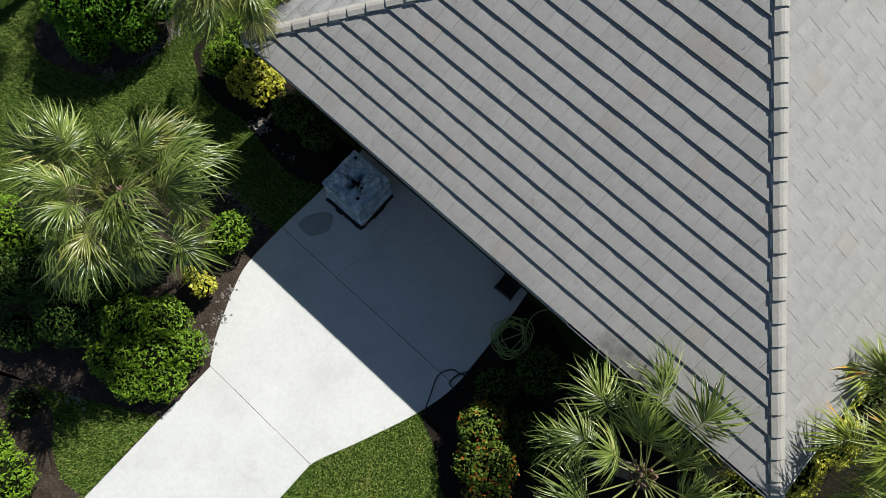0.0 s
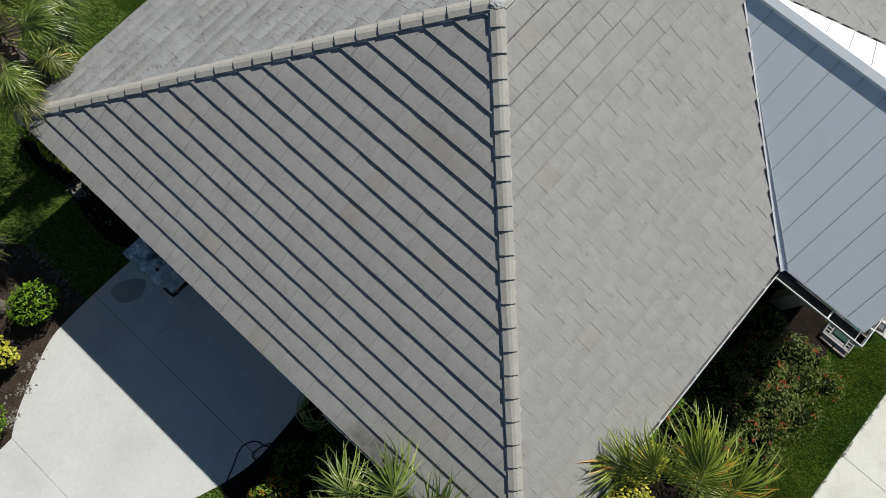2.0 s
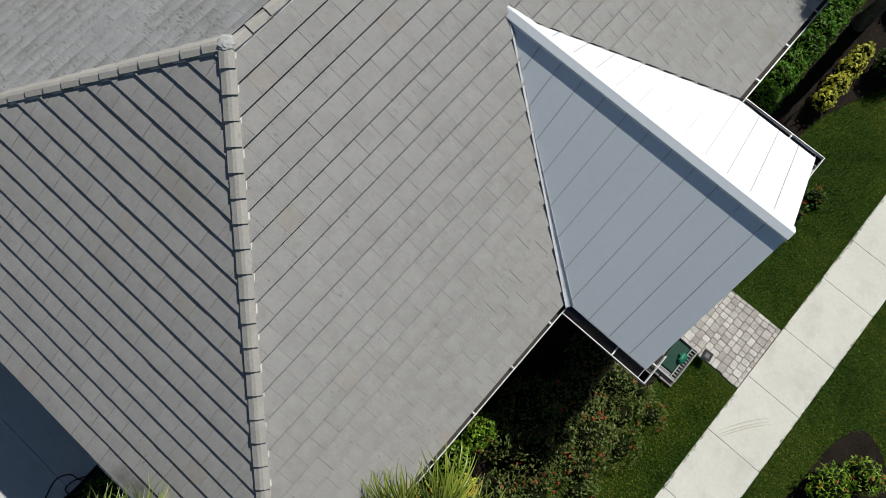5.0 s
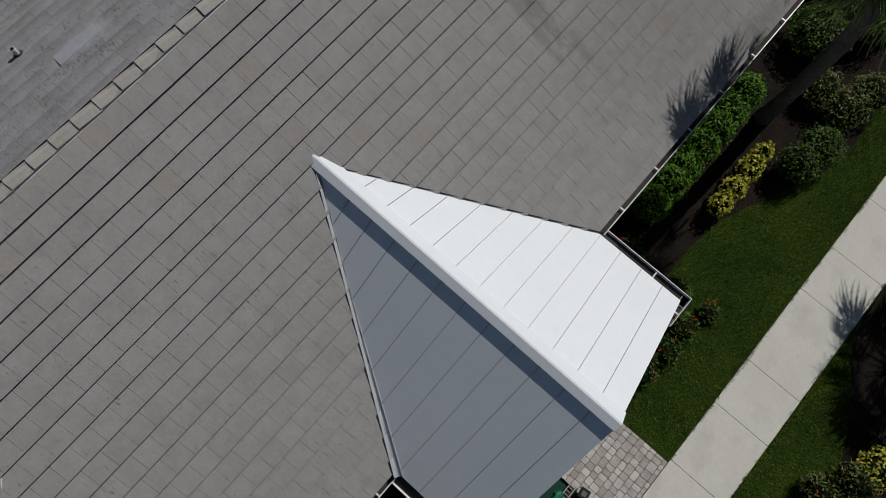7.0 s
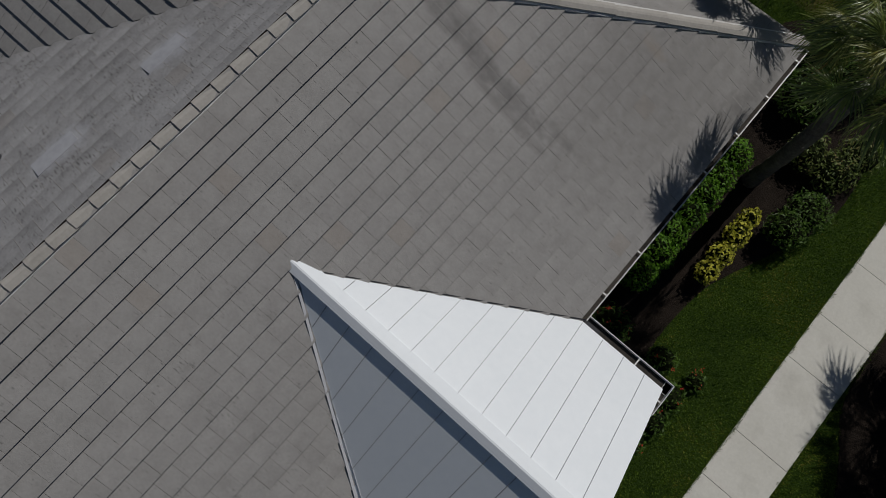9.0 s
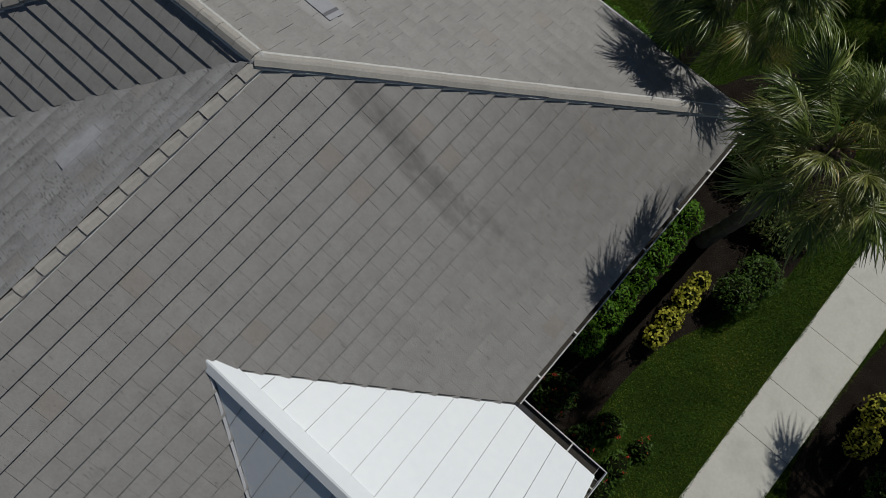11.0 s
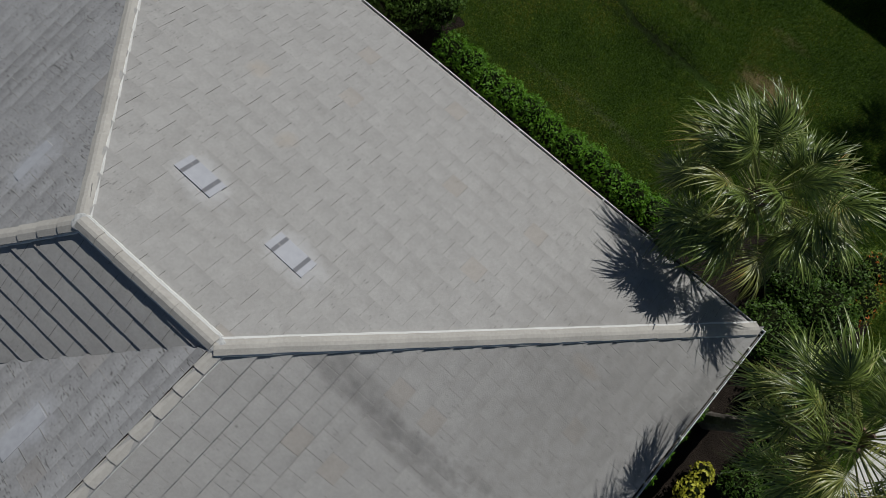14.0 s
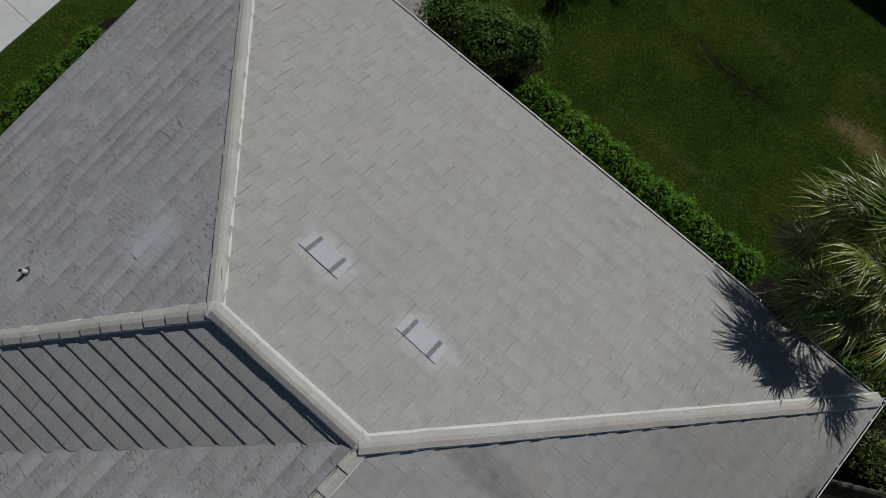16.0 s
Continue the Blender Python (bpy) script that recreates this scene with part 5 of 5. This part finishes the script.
shrub("dark red-flowered plants beside the porch", [(0.75, 12.7, 0.3, 0.45, 0.5, 0.3), (1.75, 12.2, 0.25, 0.35, 0.5, 0.3), (2.1, 11.5, 0.2, 0.3, 0.6, 0.25), (2.5, 11.2, 0.2, 0.3, 0.4, 0.24), (2.62, 11.8, 0.18, 0.3, 0.35, 0.22), (2.6, 12.4, 0.18, 0.3, 0.35, 0.22), (2.0, 12.9, 0.22, 0.35, 0.35, 0.26), (2.8, 13.0, 0.14, 0.25, 0.25, 0.18)], M_BUSH_DK, 48, 0.085, 240, flowers=60)
shrub("clipped green hedge under the east gutter", [(0.50, 13.95 + 0.56 * i, 0.42 + 0.05 * math.sin(i * 2.3), 0.42, 0.42, 0.44) for i in range(7)], M_BUSH_MID, 49, name="hedge", category="hedge")
shrub("low yellow variegated hedge in mulch", [(1.60, 14.95, 0.32, 0.24, 0.3, 0.32), (1.60, 15.4, 0.37, 0.26, 0.33, 0.34), (1.58, 15.95, 0.40, 0.26, 0.33, 0.36), (1.58, 16.4, 0.38, 0.22, 0.28, 0.34)], M_BUSH_YEL, 50, 0.085, 330, name="hedge", category="hedge", group="yellow shrubs", elong=1.9)
shrub("dark green mounded shrub by the lawn", [(2.3, 16.75, 0.42, 0.45, 0.45, 0.42), (2.45, 17.35, 0.42, 0.5, 0.5, 0.42)], M_BUSH_DK, 51)
shrub("deep green shrubs at the house corner", [(0.9, 19.6, 0.45, 0.7, 0.7, 0.45), (1.5, 20.7, 0.5, 0.7, 0.7, 0.5), (0.6, 20.8, 0.45, 0.6, 0.6, 0.45), (1.4, 21.6, 0.4, 0.6, 0.6, 0.45)], M_BUSH_DK, 52)
shrub("reddish green shrub at the bed's edge", [(2.1, 21.4, 0.35, 0.4, 0.6, 0.4), (1.9, 22.2, 0.35, 0.5, 0.45, 0.4)], M_BUSH_RED, 53, 0.07)
shrub("clipped bright green hedge along the house", [(-8.2 + 0.58 * i, 20.0 + 0.04 * math.sin(i * 2.1), 0.36, 0.42, 0.42, 0.36) for i in range(11)], M_BUSH_MID, 54, name="hedge", category="hedge")
shrub("large dark clipped shrub at the wall", [(-9.6, 20.05, 0.85, 0.85, 0.8, 0.95), (-8.95, 20.5, 0.8, 0.5, 0.6, 0.85), (-10.6, 19.9, 0.8, 0.75, 0.7, 0.9)], M_BUSH_DK, 55)
shrub("low green hedge along the wing", [(-16.45, 8.3 + 0.6 * i, 0.24 + 0.06 * math.sin(i * 1.9), 0.34 + 0.05 * math.sin(i * 2.7), 0.42, 0.27) for i in range(11)], M_BUSH_MID, 56, 0.06, 620, name="hedge", category="hedge")
shrub("yellow-green hedge beyond the sidewalk", [(5.95, 16.0, 0.4, 0.25, 0.4, 0.4), (5.85, 16.7, 0.4, 0.25, 0.4, 0.4), (6.9, 12.6, 0.4, 0.35, 0.45, 0.4), (7.3, 13.3, 0.4, 0.4, 0.4, 0.4)], M_BUSH_YEL, 57, 0.085, 320, name="hedge", category="hedge", group="yellow shrubs", elong=1.9)
shrub("low bright green hedge along the west wall", [(-13.05 + 0.05 * math.sin(i * 1.7), 1.3 + 0.55 * i, 0.42, 0.42, 0.42, 0.44) for i in range(9)], M_BUSH, 61, name="hedge", category="hedge")
shrub("green shrub with coral flowers beyond the sidewalk", [(6.75, 12.15, 0.4, 0.45, 0.4, 0.4), (6.35, 11.6, 0.3, 0.35, 0.35, 0.3), (7.2, 11.5, 0.35, 0.45, 0.5, 0.4)], M_OLIVE, 62, 0.085, 260, flowers=14, petal=M_FLOWER_PK)
shrub("leafy green shrub with coral flowers beside the sidewalk", [(6.3, 8.1, 0.35, 0.4, 0.5, 0.35), (6.7, 8.7, 0.35, 0.4, 0.4, 0.35)], M_BUSH, 63, 0.085, 300, flowers=14, petal=M_FLOWER_PK)
shrub("dark green shrubs beyond the sidewalk", [(7.2, 15.5, 0.7, 0.9, 0.9, 0.8), (7.6, 14.2, 0.6, 0.8, 0.8, 0.7), (7.0, 17.2, 0.6, 0.7, 0.9, 0.7)], M_BUSH_DK, 58)


# grass over the lawns that come into view
def blades(areas, holes, density, seed, size=1.0, lit_or_worn=()):
    rng = np.random.default_rng(seed)
    pts = []
    for x0, y0, x1, y1 in areas:
        n = int((x1 - x0) * (y1 - y0) * density)
        p = np.column_stack((rng.uniform(x0, x1, n), rng.uniform(y0, y1, n)))
        ok = np.ones(n, bool)
        for poly in list(holes) + list(lit_or_worn):
            q = np.array(poly)
            hit = np.zeros(n, bool)
            j = len(q) - 1
            for i in range(len(q)):
                (xi, yi), (xj, yj) = q[i], q[j]
                if yi != yj:
                    cross = ((yi > p[:, 1]) != (yj > p[:, 1])) & (p[:, 0] < (xj - xi) * (p[:, 1] - yi) / (yj - yi) + xi)
                    hit ^= cross
                j = i
            ok &= ~hit | (rng.random(n) < 0.22) if lit_or_worn and poly is lit_or_worn[0] else ~hit
        pts.append(p[ok])
    p = np.concatenate(pts)
    n = len(p)
    az, lean, h = rng.uniform(0, 2 * np.pi, n), rng.uniform(0.2, 1.15, n), rng.uniform(0.035, 0.08, n) * size
    w = rng.uniform(0.004, 0.008, n) * size
    d = np.column_stack((np.cos(az), np.sin(az)))
    s = np.column_stack((-d[:, 1], d[:, 0]))
    co = np.zeros((n, 3, 3))
    co[:, 0, :2], co[:, 1, :2] = p - s * w[:, None], p + s * w[:, None]
    co[:, 2, :2] = p + d * (h * np.sin(lean))[:, None] + s * (w * 0.2)[:, None]
    co[:, 2, 2] = h * np.cos(lean)
    return co.reshape(-1, 3), np.arange(3 * n).reshape(n, 3)


HOUSE_PLAN = [(-WIDE + 0.5, 0.5), (-0.5, 0.5), (-0.5, LONG - 0.5), (-WING + 0.5, LONG - 0.5), (-WING + 0.5, CUT), (-WIDE + 0.5, CUT)]
STRIPS = [[(3.96, -30), (5.30, -30), (5.30, 70), (3.96, 70)], [(-20.0, 4), (-17.98, 4), (-17.98, 35), (-20, 35)], [(1.0, 8.5), (4.0, 8.5), (4.0, 10.2), (1.0, 10.2)]]
HOLES = [DRIVE, HOUSE_PLAN] + STRIPS + BEDS
RUT = [(-7.4, 24.15), (-6.5, 24.0), (-5.55, 23.6), (-4.8, 23.58), (-4.2, 23.55), (-3.75, 23.53), (-3.1, 23.46)]
FURROW = [(x, y - 0.10) for x, y in RUT] + [(x, y + 0.08) for x, y in RUT[::-1]]
BARE = smooth_line([(-2.9, 24.05), (-2.8, 24.42), (-2.3, 24.55), (-1.85, 24.66), (-1.25, 24.45), (-1.75, 24.1), (-2.3, 24.2)], 5, True)
for label, areas, holes, density, seed, size, material in (
        ("bright green lawn grass beside the driveway", [(-17.9, -10, -8.6, 3.0), (-6.2, -9, -2.5, -2.5)], HOLES, 2200, 71, 1.15, M_GRASS),
        ("deep green lawn grass along the sidewalk", [(2.6, 2.0, 4.0, 8.5), (1.0, 10.2, 4.0, 22.0), (5.2, 5.0, 8.0, 19.5), (-18.1, 3.0, -14.0, 19.0)], HOLES, 1500, 72, 1.1, M_GRASS_DK),
        ("coarse green ground cover by the flower bed", [(1.9, 2.6, 3.9, 7.2), (2.95, 7.2, 3.9, 8.3)], HOLES[:-6] + STRIPS, 1100, 73, 1.3, M_GRASS_DK),
        ("deep green back lawn grass with worn marks", [(-12.0, 20.4, 3.0, 28.0)], HOLES, 2400, 74, 1.0, M_GRASS_DK)):
    co, fs = blades(areas, holes, density, seed, size, [BARE, FURROW] if seed == 74 else ())
    tagged(new("grass", quick_mesh("grass", co, fs, material)), label, "grass", kind="stuff")

# ragged grass hanging over the paving edges
ragged = []
rng = random.Random(77)
for x0, x1, y0, y1 in ((3.92, 4.0, 2.0, 8.4), (3.92, 4.0, 10.2, 22.0), (5.26, 5.34, 4.5, 20.0)):
    y = y0
    while y < y1:
        run = rng.uniform(0.05, 0.22)
        out = rng.uniform(-0.03, 0.025)
        ragged.append((x0 - (out if x0 > 5 else 0), y, x1 + (out if x0 < 5 else 0), min(y + run, y1)))
        y += run
co, fs = blades(ragged, [], 3200, 75, 0.7)
co[:, 2] += 0.026
tagged(new("grass", quick_mesh("grass", co, fs, M_GRASS_DK)), "ragged green grass edge creeping over the sidewalk", "grass", kind="stuff")

# ---- loose things ----
# a pallet of goods under crumpled plastic wrap, on the driveway
pal = thing("pallet", "weathered wooden shipping pallet on the driveway", "pallet", pose(-8.95, -0.27, 0.029, 0, 0, 4))
for i in range(6):
    x = -0.48 + 0.192 * i
    part("deck_board", boxed(x - 0.05, -0.5, 0.105, x + 0.05, 0.5, 0.125, 0.003), M_WOOD, pal)
for y in (-0.44, 0.0, 0.44):
    part("stringer", boxed(-0.53, y - 0.03, 0.0, 0.53, y + 0.03, 0.105, 0.003), M_WOOD, pal)
bm = bmesh.new()
bmesh.ops.create_cube(bm, size=1.0)
bmesh.ops.subdivide_edges(bm, edges=bm.edges[:], cuts=36, use_grid_fill=True)
for v in bm.verts:
    p = v.co * 2
    out = Vector((p.x, p.y, 0)) / max(abs(p.x), abs(p.y), 0.01)
    q = Vector((p.x * 0.475, p.y * 0.475, (p.z + 1) * 0.40))
    fold = noise.noise(Vector((p.x * 2.0 + p.y * 2.0, p.z * 1.3, 3))) + 0.7 * noise.noise(Vector((p.x * 6 + p.z * 2, p.y * 6 - p.z * 2, p.z * 1.5)))
    if max(abs(p.x), abs(p.y)) > 0.99:
        q += out * (0.014 * fold * (1 - 0.5 * abs(p.z)) + 0.09 * max(0.0, -p.z - 0.35) ** 1.5)
    if p.z > 0.99:
        x, y = p.x - 0.02, p.y + 0.02
        far, ang = math.hypot(x, y), math.atan2(y, x)
        reach = 0.26 * (1 + 0.45 * math.cos(4 * ang + 0.5) + 0.22 * math.cos(7 * ang + 2) + 0.25 * noise.noise(Vector((x * 5, y * 5, 9))))
        q.z += 0.012 * fold + 0.02 * (1 - max(abs(p.x), abs(p.y))) - 0.30 / (1 + (far / reach) ** 5)
    v.co = q
# deep faces of the torn hole turn black: its shade painted in
for f in bm.faces:
    c = f.calc_center_median()
    if f.normal.z > -2 and max(abs(c.x), abs(c.y)) < 0.4 and 0.3 < c.z < 0.60:
        f.material_index = 1
wrap = tagged(obj("wrapped_load", bm, (M_WRAP, M_BLACK), at=pose(-8.95, -0.27, 0.155, 0, 0, 1)), "block of goods under creased bluish plastic wrap, torn open on top", "wrapped goods")
for x, y in ((-0.33, 0.36), (0.29, -0.25)):
    part("tag", tube(bmesh.new(), [(x, y, 0.80), (x, y, 0.822)], 0.036, 18), M_BLACK, wrap, "small round dark tag")
for x, y, a in ((-0.13, 0.22, 8), (0.13, 0.30, 12), (-0.28, 0.02, 5), (0.2, -0.03, 20)):
    m = pose(x, y, 0.81, 0, 0, a)
    bm = bmesh.new()
    for x0, y0, x1, y1 in ((-0.05, -0.05, 0.05, -0.04), (-0.05, 0.04, 0.05, 0.05), (-0.05, -0.04, -0.04, 0.04), (0.04, -0.04, 0.05, 0.04)):
        box(bm, x0, y0, -0.012, x1, y1, 0.014, m)
    part("lid_rim", bm, M_WHITE, wrap, "square outline of a lid under the film")
# one black sheet for both the loose film and the load's shadow
rng = random.Random(12)
skirt = []
for i in range(40):
    a = i * math.pi / 20
    r = 0.535 / max(abs(math.cos(a)), abs(math.sin(a))) ** 0.9 + rng.uniform(-0.02, 0.03)
    skirt.append((r * math.cos(a), r * math.sin(a)))
tagged(obj("plastic_sheet", slab(skirt, 0.0, 0.005), M_BLACK, at=pose(-8.91, -0.33, 0.0235)), "loose black plastic sheet under the wrapped pallet, doubling as the load's shadow", "plastic sheet")
wet = bmesh.new()
vs = [wet.verts.new((0.36 * math.cos(a) * (1 + 0.12 * math.sin(3 * a)), 0.27 * math.sin(a) * (1 + 0.1 * math.cos(2 * a)), 0.0265)) for a in [i * math.pi / 16 for i in range(32)]]
wet.faces.new(vs)
tagged(obj("wet_patch", wet, M_WET, at=pose(-9.2, -1.37, 0.0, 0, 0, 58)), "dark damp patch on the concrete by the pallet", "damp patch", kind="stuff")


# hairline cracks in the shaded driveway panel
for label, line in (("long hairline crack in the driveway concrete", [(-7.98, 0.45), (-7.945, -0.1), (-8.03, -0.5), (-7.965, -0.8), (-8.03, -1.4), (-8.09, -1.9)]),
                    ("short hairline crack in the driveway concrete", [(-7.2, -0.2), (-7.05, 0.1), (-7.1, 0.45)])):
    rng = random.Random(len(line))
    bm, prev = bmesh.new(), None
    for x, y in smooth_line(line, 9):
        x, w = x + rng.gauss(0, 0.008), rng.uniform(0.002, 0.006)
        q = (bm.verts.new((x - w, y, 0.0245)), bm.verts.new((x + w, y, 0.0245)))
        if prev:
            bm.faces.new((prev[0], prev[1], q[1], q[0]))
        prev = q
    bmesh.ops.recalc_face_normals(bm, faces=bm.faces[:])
    tagged(obj("crack", bm, M_WET), label, "crack", kind="stuff")


# garden hose, coiled; a black hose lying in loops
def hose_line(name, pts, radius, material, label, category):
    bm = tube(bmesh.new(), pts, radius, 8)
    for f in bm.faces:
        f.smooth = True
    return tagged(obj(name, bm, material), label, category)


pts = []
for i in range(260):
    a = i * 0.21
    r = 0.30 + 0.07 * math.sin(i * 0.13) + 0.03 * math.sin(i * 0.61)
    pts.append((-4.54 + 0.05 * math.sin(i * 0.05) + r * math.cos(a), -0.42 + 0.06 * math.cos(i * 0.043) + r * 1.1 * math.sin(a), 0.04 + 0.10 * i / 260 + 0.012 * math.sin(i * 0.9)))
pts += [(x, y, 0.15) for x, y in smooth_line([(-4.40, -0.15), (-4.5, 0.1), (-4.46, 0.36), (-4.26, 0.62)], 6)]
hose_line("garden_hose", pts, 0.011, M_HOSE, "green garden hose in a loose coil on the mulch", "garden hose")
pts = [(x, y, 0.034 + 0.002 * (i % 2)) for i, (x, y) in enumerate(smooth_line([(-4.55, -1.2), (-4.75, -1.62), (-5.02, -1.72), (-5.15, -2.0), (-5.0, -2.4), (-4.86, -2.75)], 8))]
hose_line("black_hose", pts, 0.012, M_BLACK, "black hose looping over the driveway edge", "hose")
pts = [(x, y, 0.038) for x, y in smooth_line([(-4.7, -1.45), (-4.86, -1.72), (-4.88, -1.95), (-4.72, -1.95), (-4.6, -1.8)], 8)]
hose_line("black_hose", pts, 0.012, M_BLACK, "short black hose loop beside the bed", "hose")

crate = thing("crate", "black plastic slatted crate by the garage wall", "crate", pose(-5.28, 0.30, 0.022, 0, 0, 3))
part("bottom", boxed(-0.2, -0.16, 0.0, 0.2, 0.16, 0.015), M_BLACK, crate)
for s in (-1, 1):
    for z in (0.05, 0.13, 0.21):
        part("slat", boxed(-0.2, s * 0.16 - 0.01, z, 0.2, s * 0.16 + 0.01, z + 0.055, 0.003), M_BLACK, crate)
        part("slat", boxed(s * 0.2 - 0.01, -0.15, z, s * 0.2 + 0.01, 0.15, z + 0.055, 0.003), M_BLACK, crate)
for x in (-0.2, 0.2):
    for y in (-0.16, 0.16):
        part("corner_post", boxed(x - 0.018, y - 0.018, 0.0, x + 0.018, y + 0.018, 0.27), M_BLACK, crate)

# a white tray with slatted ends and a dark green box in it by the porch, two blocks and a path light
rack = thing("wire_tray", "white tray with slatted ends on the soil by the porch corner", "wire tray", pose(2.56, 8.14, 0.015))
part("tray_base", boxed(-0.31, -0.40, 0.02, 0.31, 0.40, 0.035), M_BLACK, rack, "black tray bottom")
for s in (-1, 1):
    part("side_rail", boxed(s * 0.32 - 0.008, -0.42, 0.0, s * 0.32 + 0.008, 0.42, 0.13, 0.003), M_WIRE, rack)
    part("end_rail", boxed(-0.308, s * 0.41 - 0.012, 0.0, 0.308, s * 0.41 + 0.012, 0.13, 0.003), M_WIRE, rack)
    part("cross_rail", boxed(s * 0.19 - 0.008, -0.398, 0.10, s * 0.19 + 0.008, 0.398, 0.125, 0.002), M_WIRE, rack)
    for i in range(11):
        y = -0.36 + 0.072 * i
        part("slat", boxed(s * 0.25 - 0.056, y - 0.007, 0.105, s * 0.25 + 0.056, y + 0.007, 0.12), M_WIRE, rack)
part("box", boxed(-0.16, -0.30, 0.036, 0.16, 0.34, 0.14, 0.012), M_DKGREEN, rack, "dark green plastic box")
for y in (-0.33, -0.36, -0.39):
    part("slat", boxed(-0.16, y - 0.008, 0.105, 0.16, y + 0.008, 0.118), M_WIRE, rack)
bm = bmesh.new()
bmesh.ops.create_icosphere(bm, subdivisions=3, radius=1.0)
for v in bm.verts:
    w = 1 + 0.8 * noise.noise(v.co * 2.6) + 0.35 * noise.noise(v.co * 7)
    v.co = Vector((v.co.x * 0.075 * w, v.co.y * 0.12 * w, max(-0.02, v.co.z * 0.028 * w)))
for f in bm.faces:
    f.smooth = True
tagged(obj("plastic_bag", bm, M_GREENBAG, at=pose(2.70, 8.20, 0.175)), "crumpled green plastic bag on a dark green box", "bag")
block = tagged(obj("paving_block", boxed(-0.15, -0.085, 0, 0.15, 0.085, 0.06, 0.006), M_BRICK, at=pose(2.75, 7.70, 0.012, 0, 0, 2)), "pinkish concrete paving block on soil", "paving block", group="loose paving blocks")
tagged(copy_thing(block, pose(2.43, 7.71, 0.012, 0, 0, -2)), "pinkish concrete paving block on soil")
lamp = thing("path_light", "small square black garden light beside the pavers", "garden light", pose(3.04, 8.59, 0.02, 0, 0, 8))
part("stake", tube(bmesh.new(), [(0, 0, 0), (0, 0, 0.16)], 0.02, 10), M_BLACK, lamp)
part("housing", boxed(-0.075, -0.075, 0.12, 0.075, 0.075, 0.19, 0.01), M_BLACK, lamp)
part("hood", boxed(-0.10, -0.10, 0.19, 0.10, 0.10, 0.215, 0.006), M_BLACK, lamp)
part("lens", boxed(-0.05, -0.05, 0.2145, 0.05, 0.05, 0.219), M_VENT_DK, lamp)

# tan rubber scuffs curving over the sidewalk
rng = random.Random(31)
bm = bmesh.new()
for off in (0.0, 0.06, 0.10):
    prev = None
    for i in range(25):
        u = i / 24
        x, y = 4.12 + 0.72 * u + off * 0.8, 7.50 + 0.96 * u + 0.10 * math.sin(u * 2.6) - off
        w = 0.012 * math.sin(math.pi * min(1, max(0.02, u * 0.96 + 0.02))) * rng.uniform(0.4, 1.0)
        q = (bm.verts.new((x - w, y + w, 0.0262)), bm.verts.new((x + w, y - w, 0.0262)))
        if prev:
            bm.faces.new((prev[0], prev[1], q[1], q[0]))
        prev = q
bmesh.ops.recalc_face_normals(bm, faces=bm.faces[:])
tagged(obj("scuff_mark", bm, M_SCUFF), "faint tan curved scuff marks on the sidewalk", "scuff mark", kind="stuff")


# ---- neighbouring house: its roof edge shades the far lawn ----
other = thing("neighbour_house", "single-storey house with grey roof across the back lawn", "house", pose(-5.5, 34.8, 0.0))
for x0, y0, x1, y1 in ((-8.5, -4.45, 6.0, -4.25), (-8.5, 4.25, 6.0, 4.45), (-8.5, -4.25, -8.3, 4.25), (5.8, -4.25, 6.0, 4.25)):
    part("wall", boxed(x0, y0, 0.0, x1, y1, 2.65), M_WALL, other)
bm = bmesh.new()
ring = [bm.verts.new(p) for p in ((-9.05, -5.0, 2.75), (6.55, -5.0, 2.75), (6.55, 5.0, 2.75), (-9.05, 5.0, 2.75))]
low = [bm.verts.new(v.co - Vector((0, 0, 0.12))) for v in ring]
top = [bm.verts.new(p) for p in ((-4.2, 0, 5.1), (1.7, 0, 5.1))]
for f in ((ring[0], ring[1], top[1], top[0]), (ring[1], ring[2], top[1]), (ring[2], ring[3], top[0], top[1]), (ring[3], ring[0], top[0]), low[::-1]):
    bm.faces.new(f)
for i in range(4):
    bm.faces.new((ring[i], low[i], low[(i + 1) % 4], ring[(i + 1) % 4]))
bmesh.ops.recalc_face_normals(bm, faces=bm.faces[:])
part("roof", bm, M_TILE, other, "grey hipped roof")
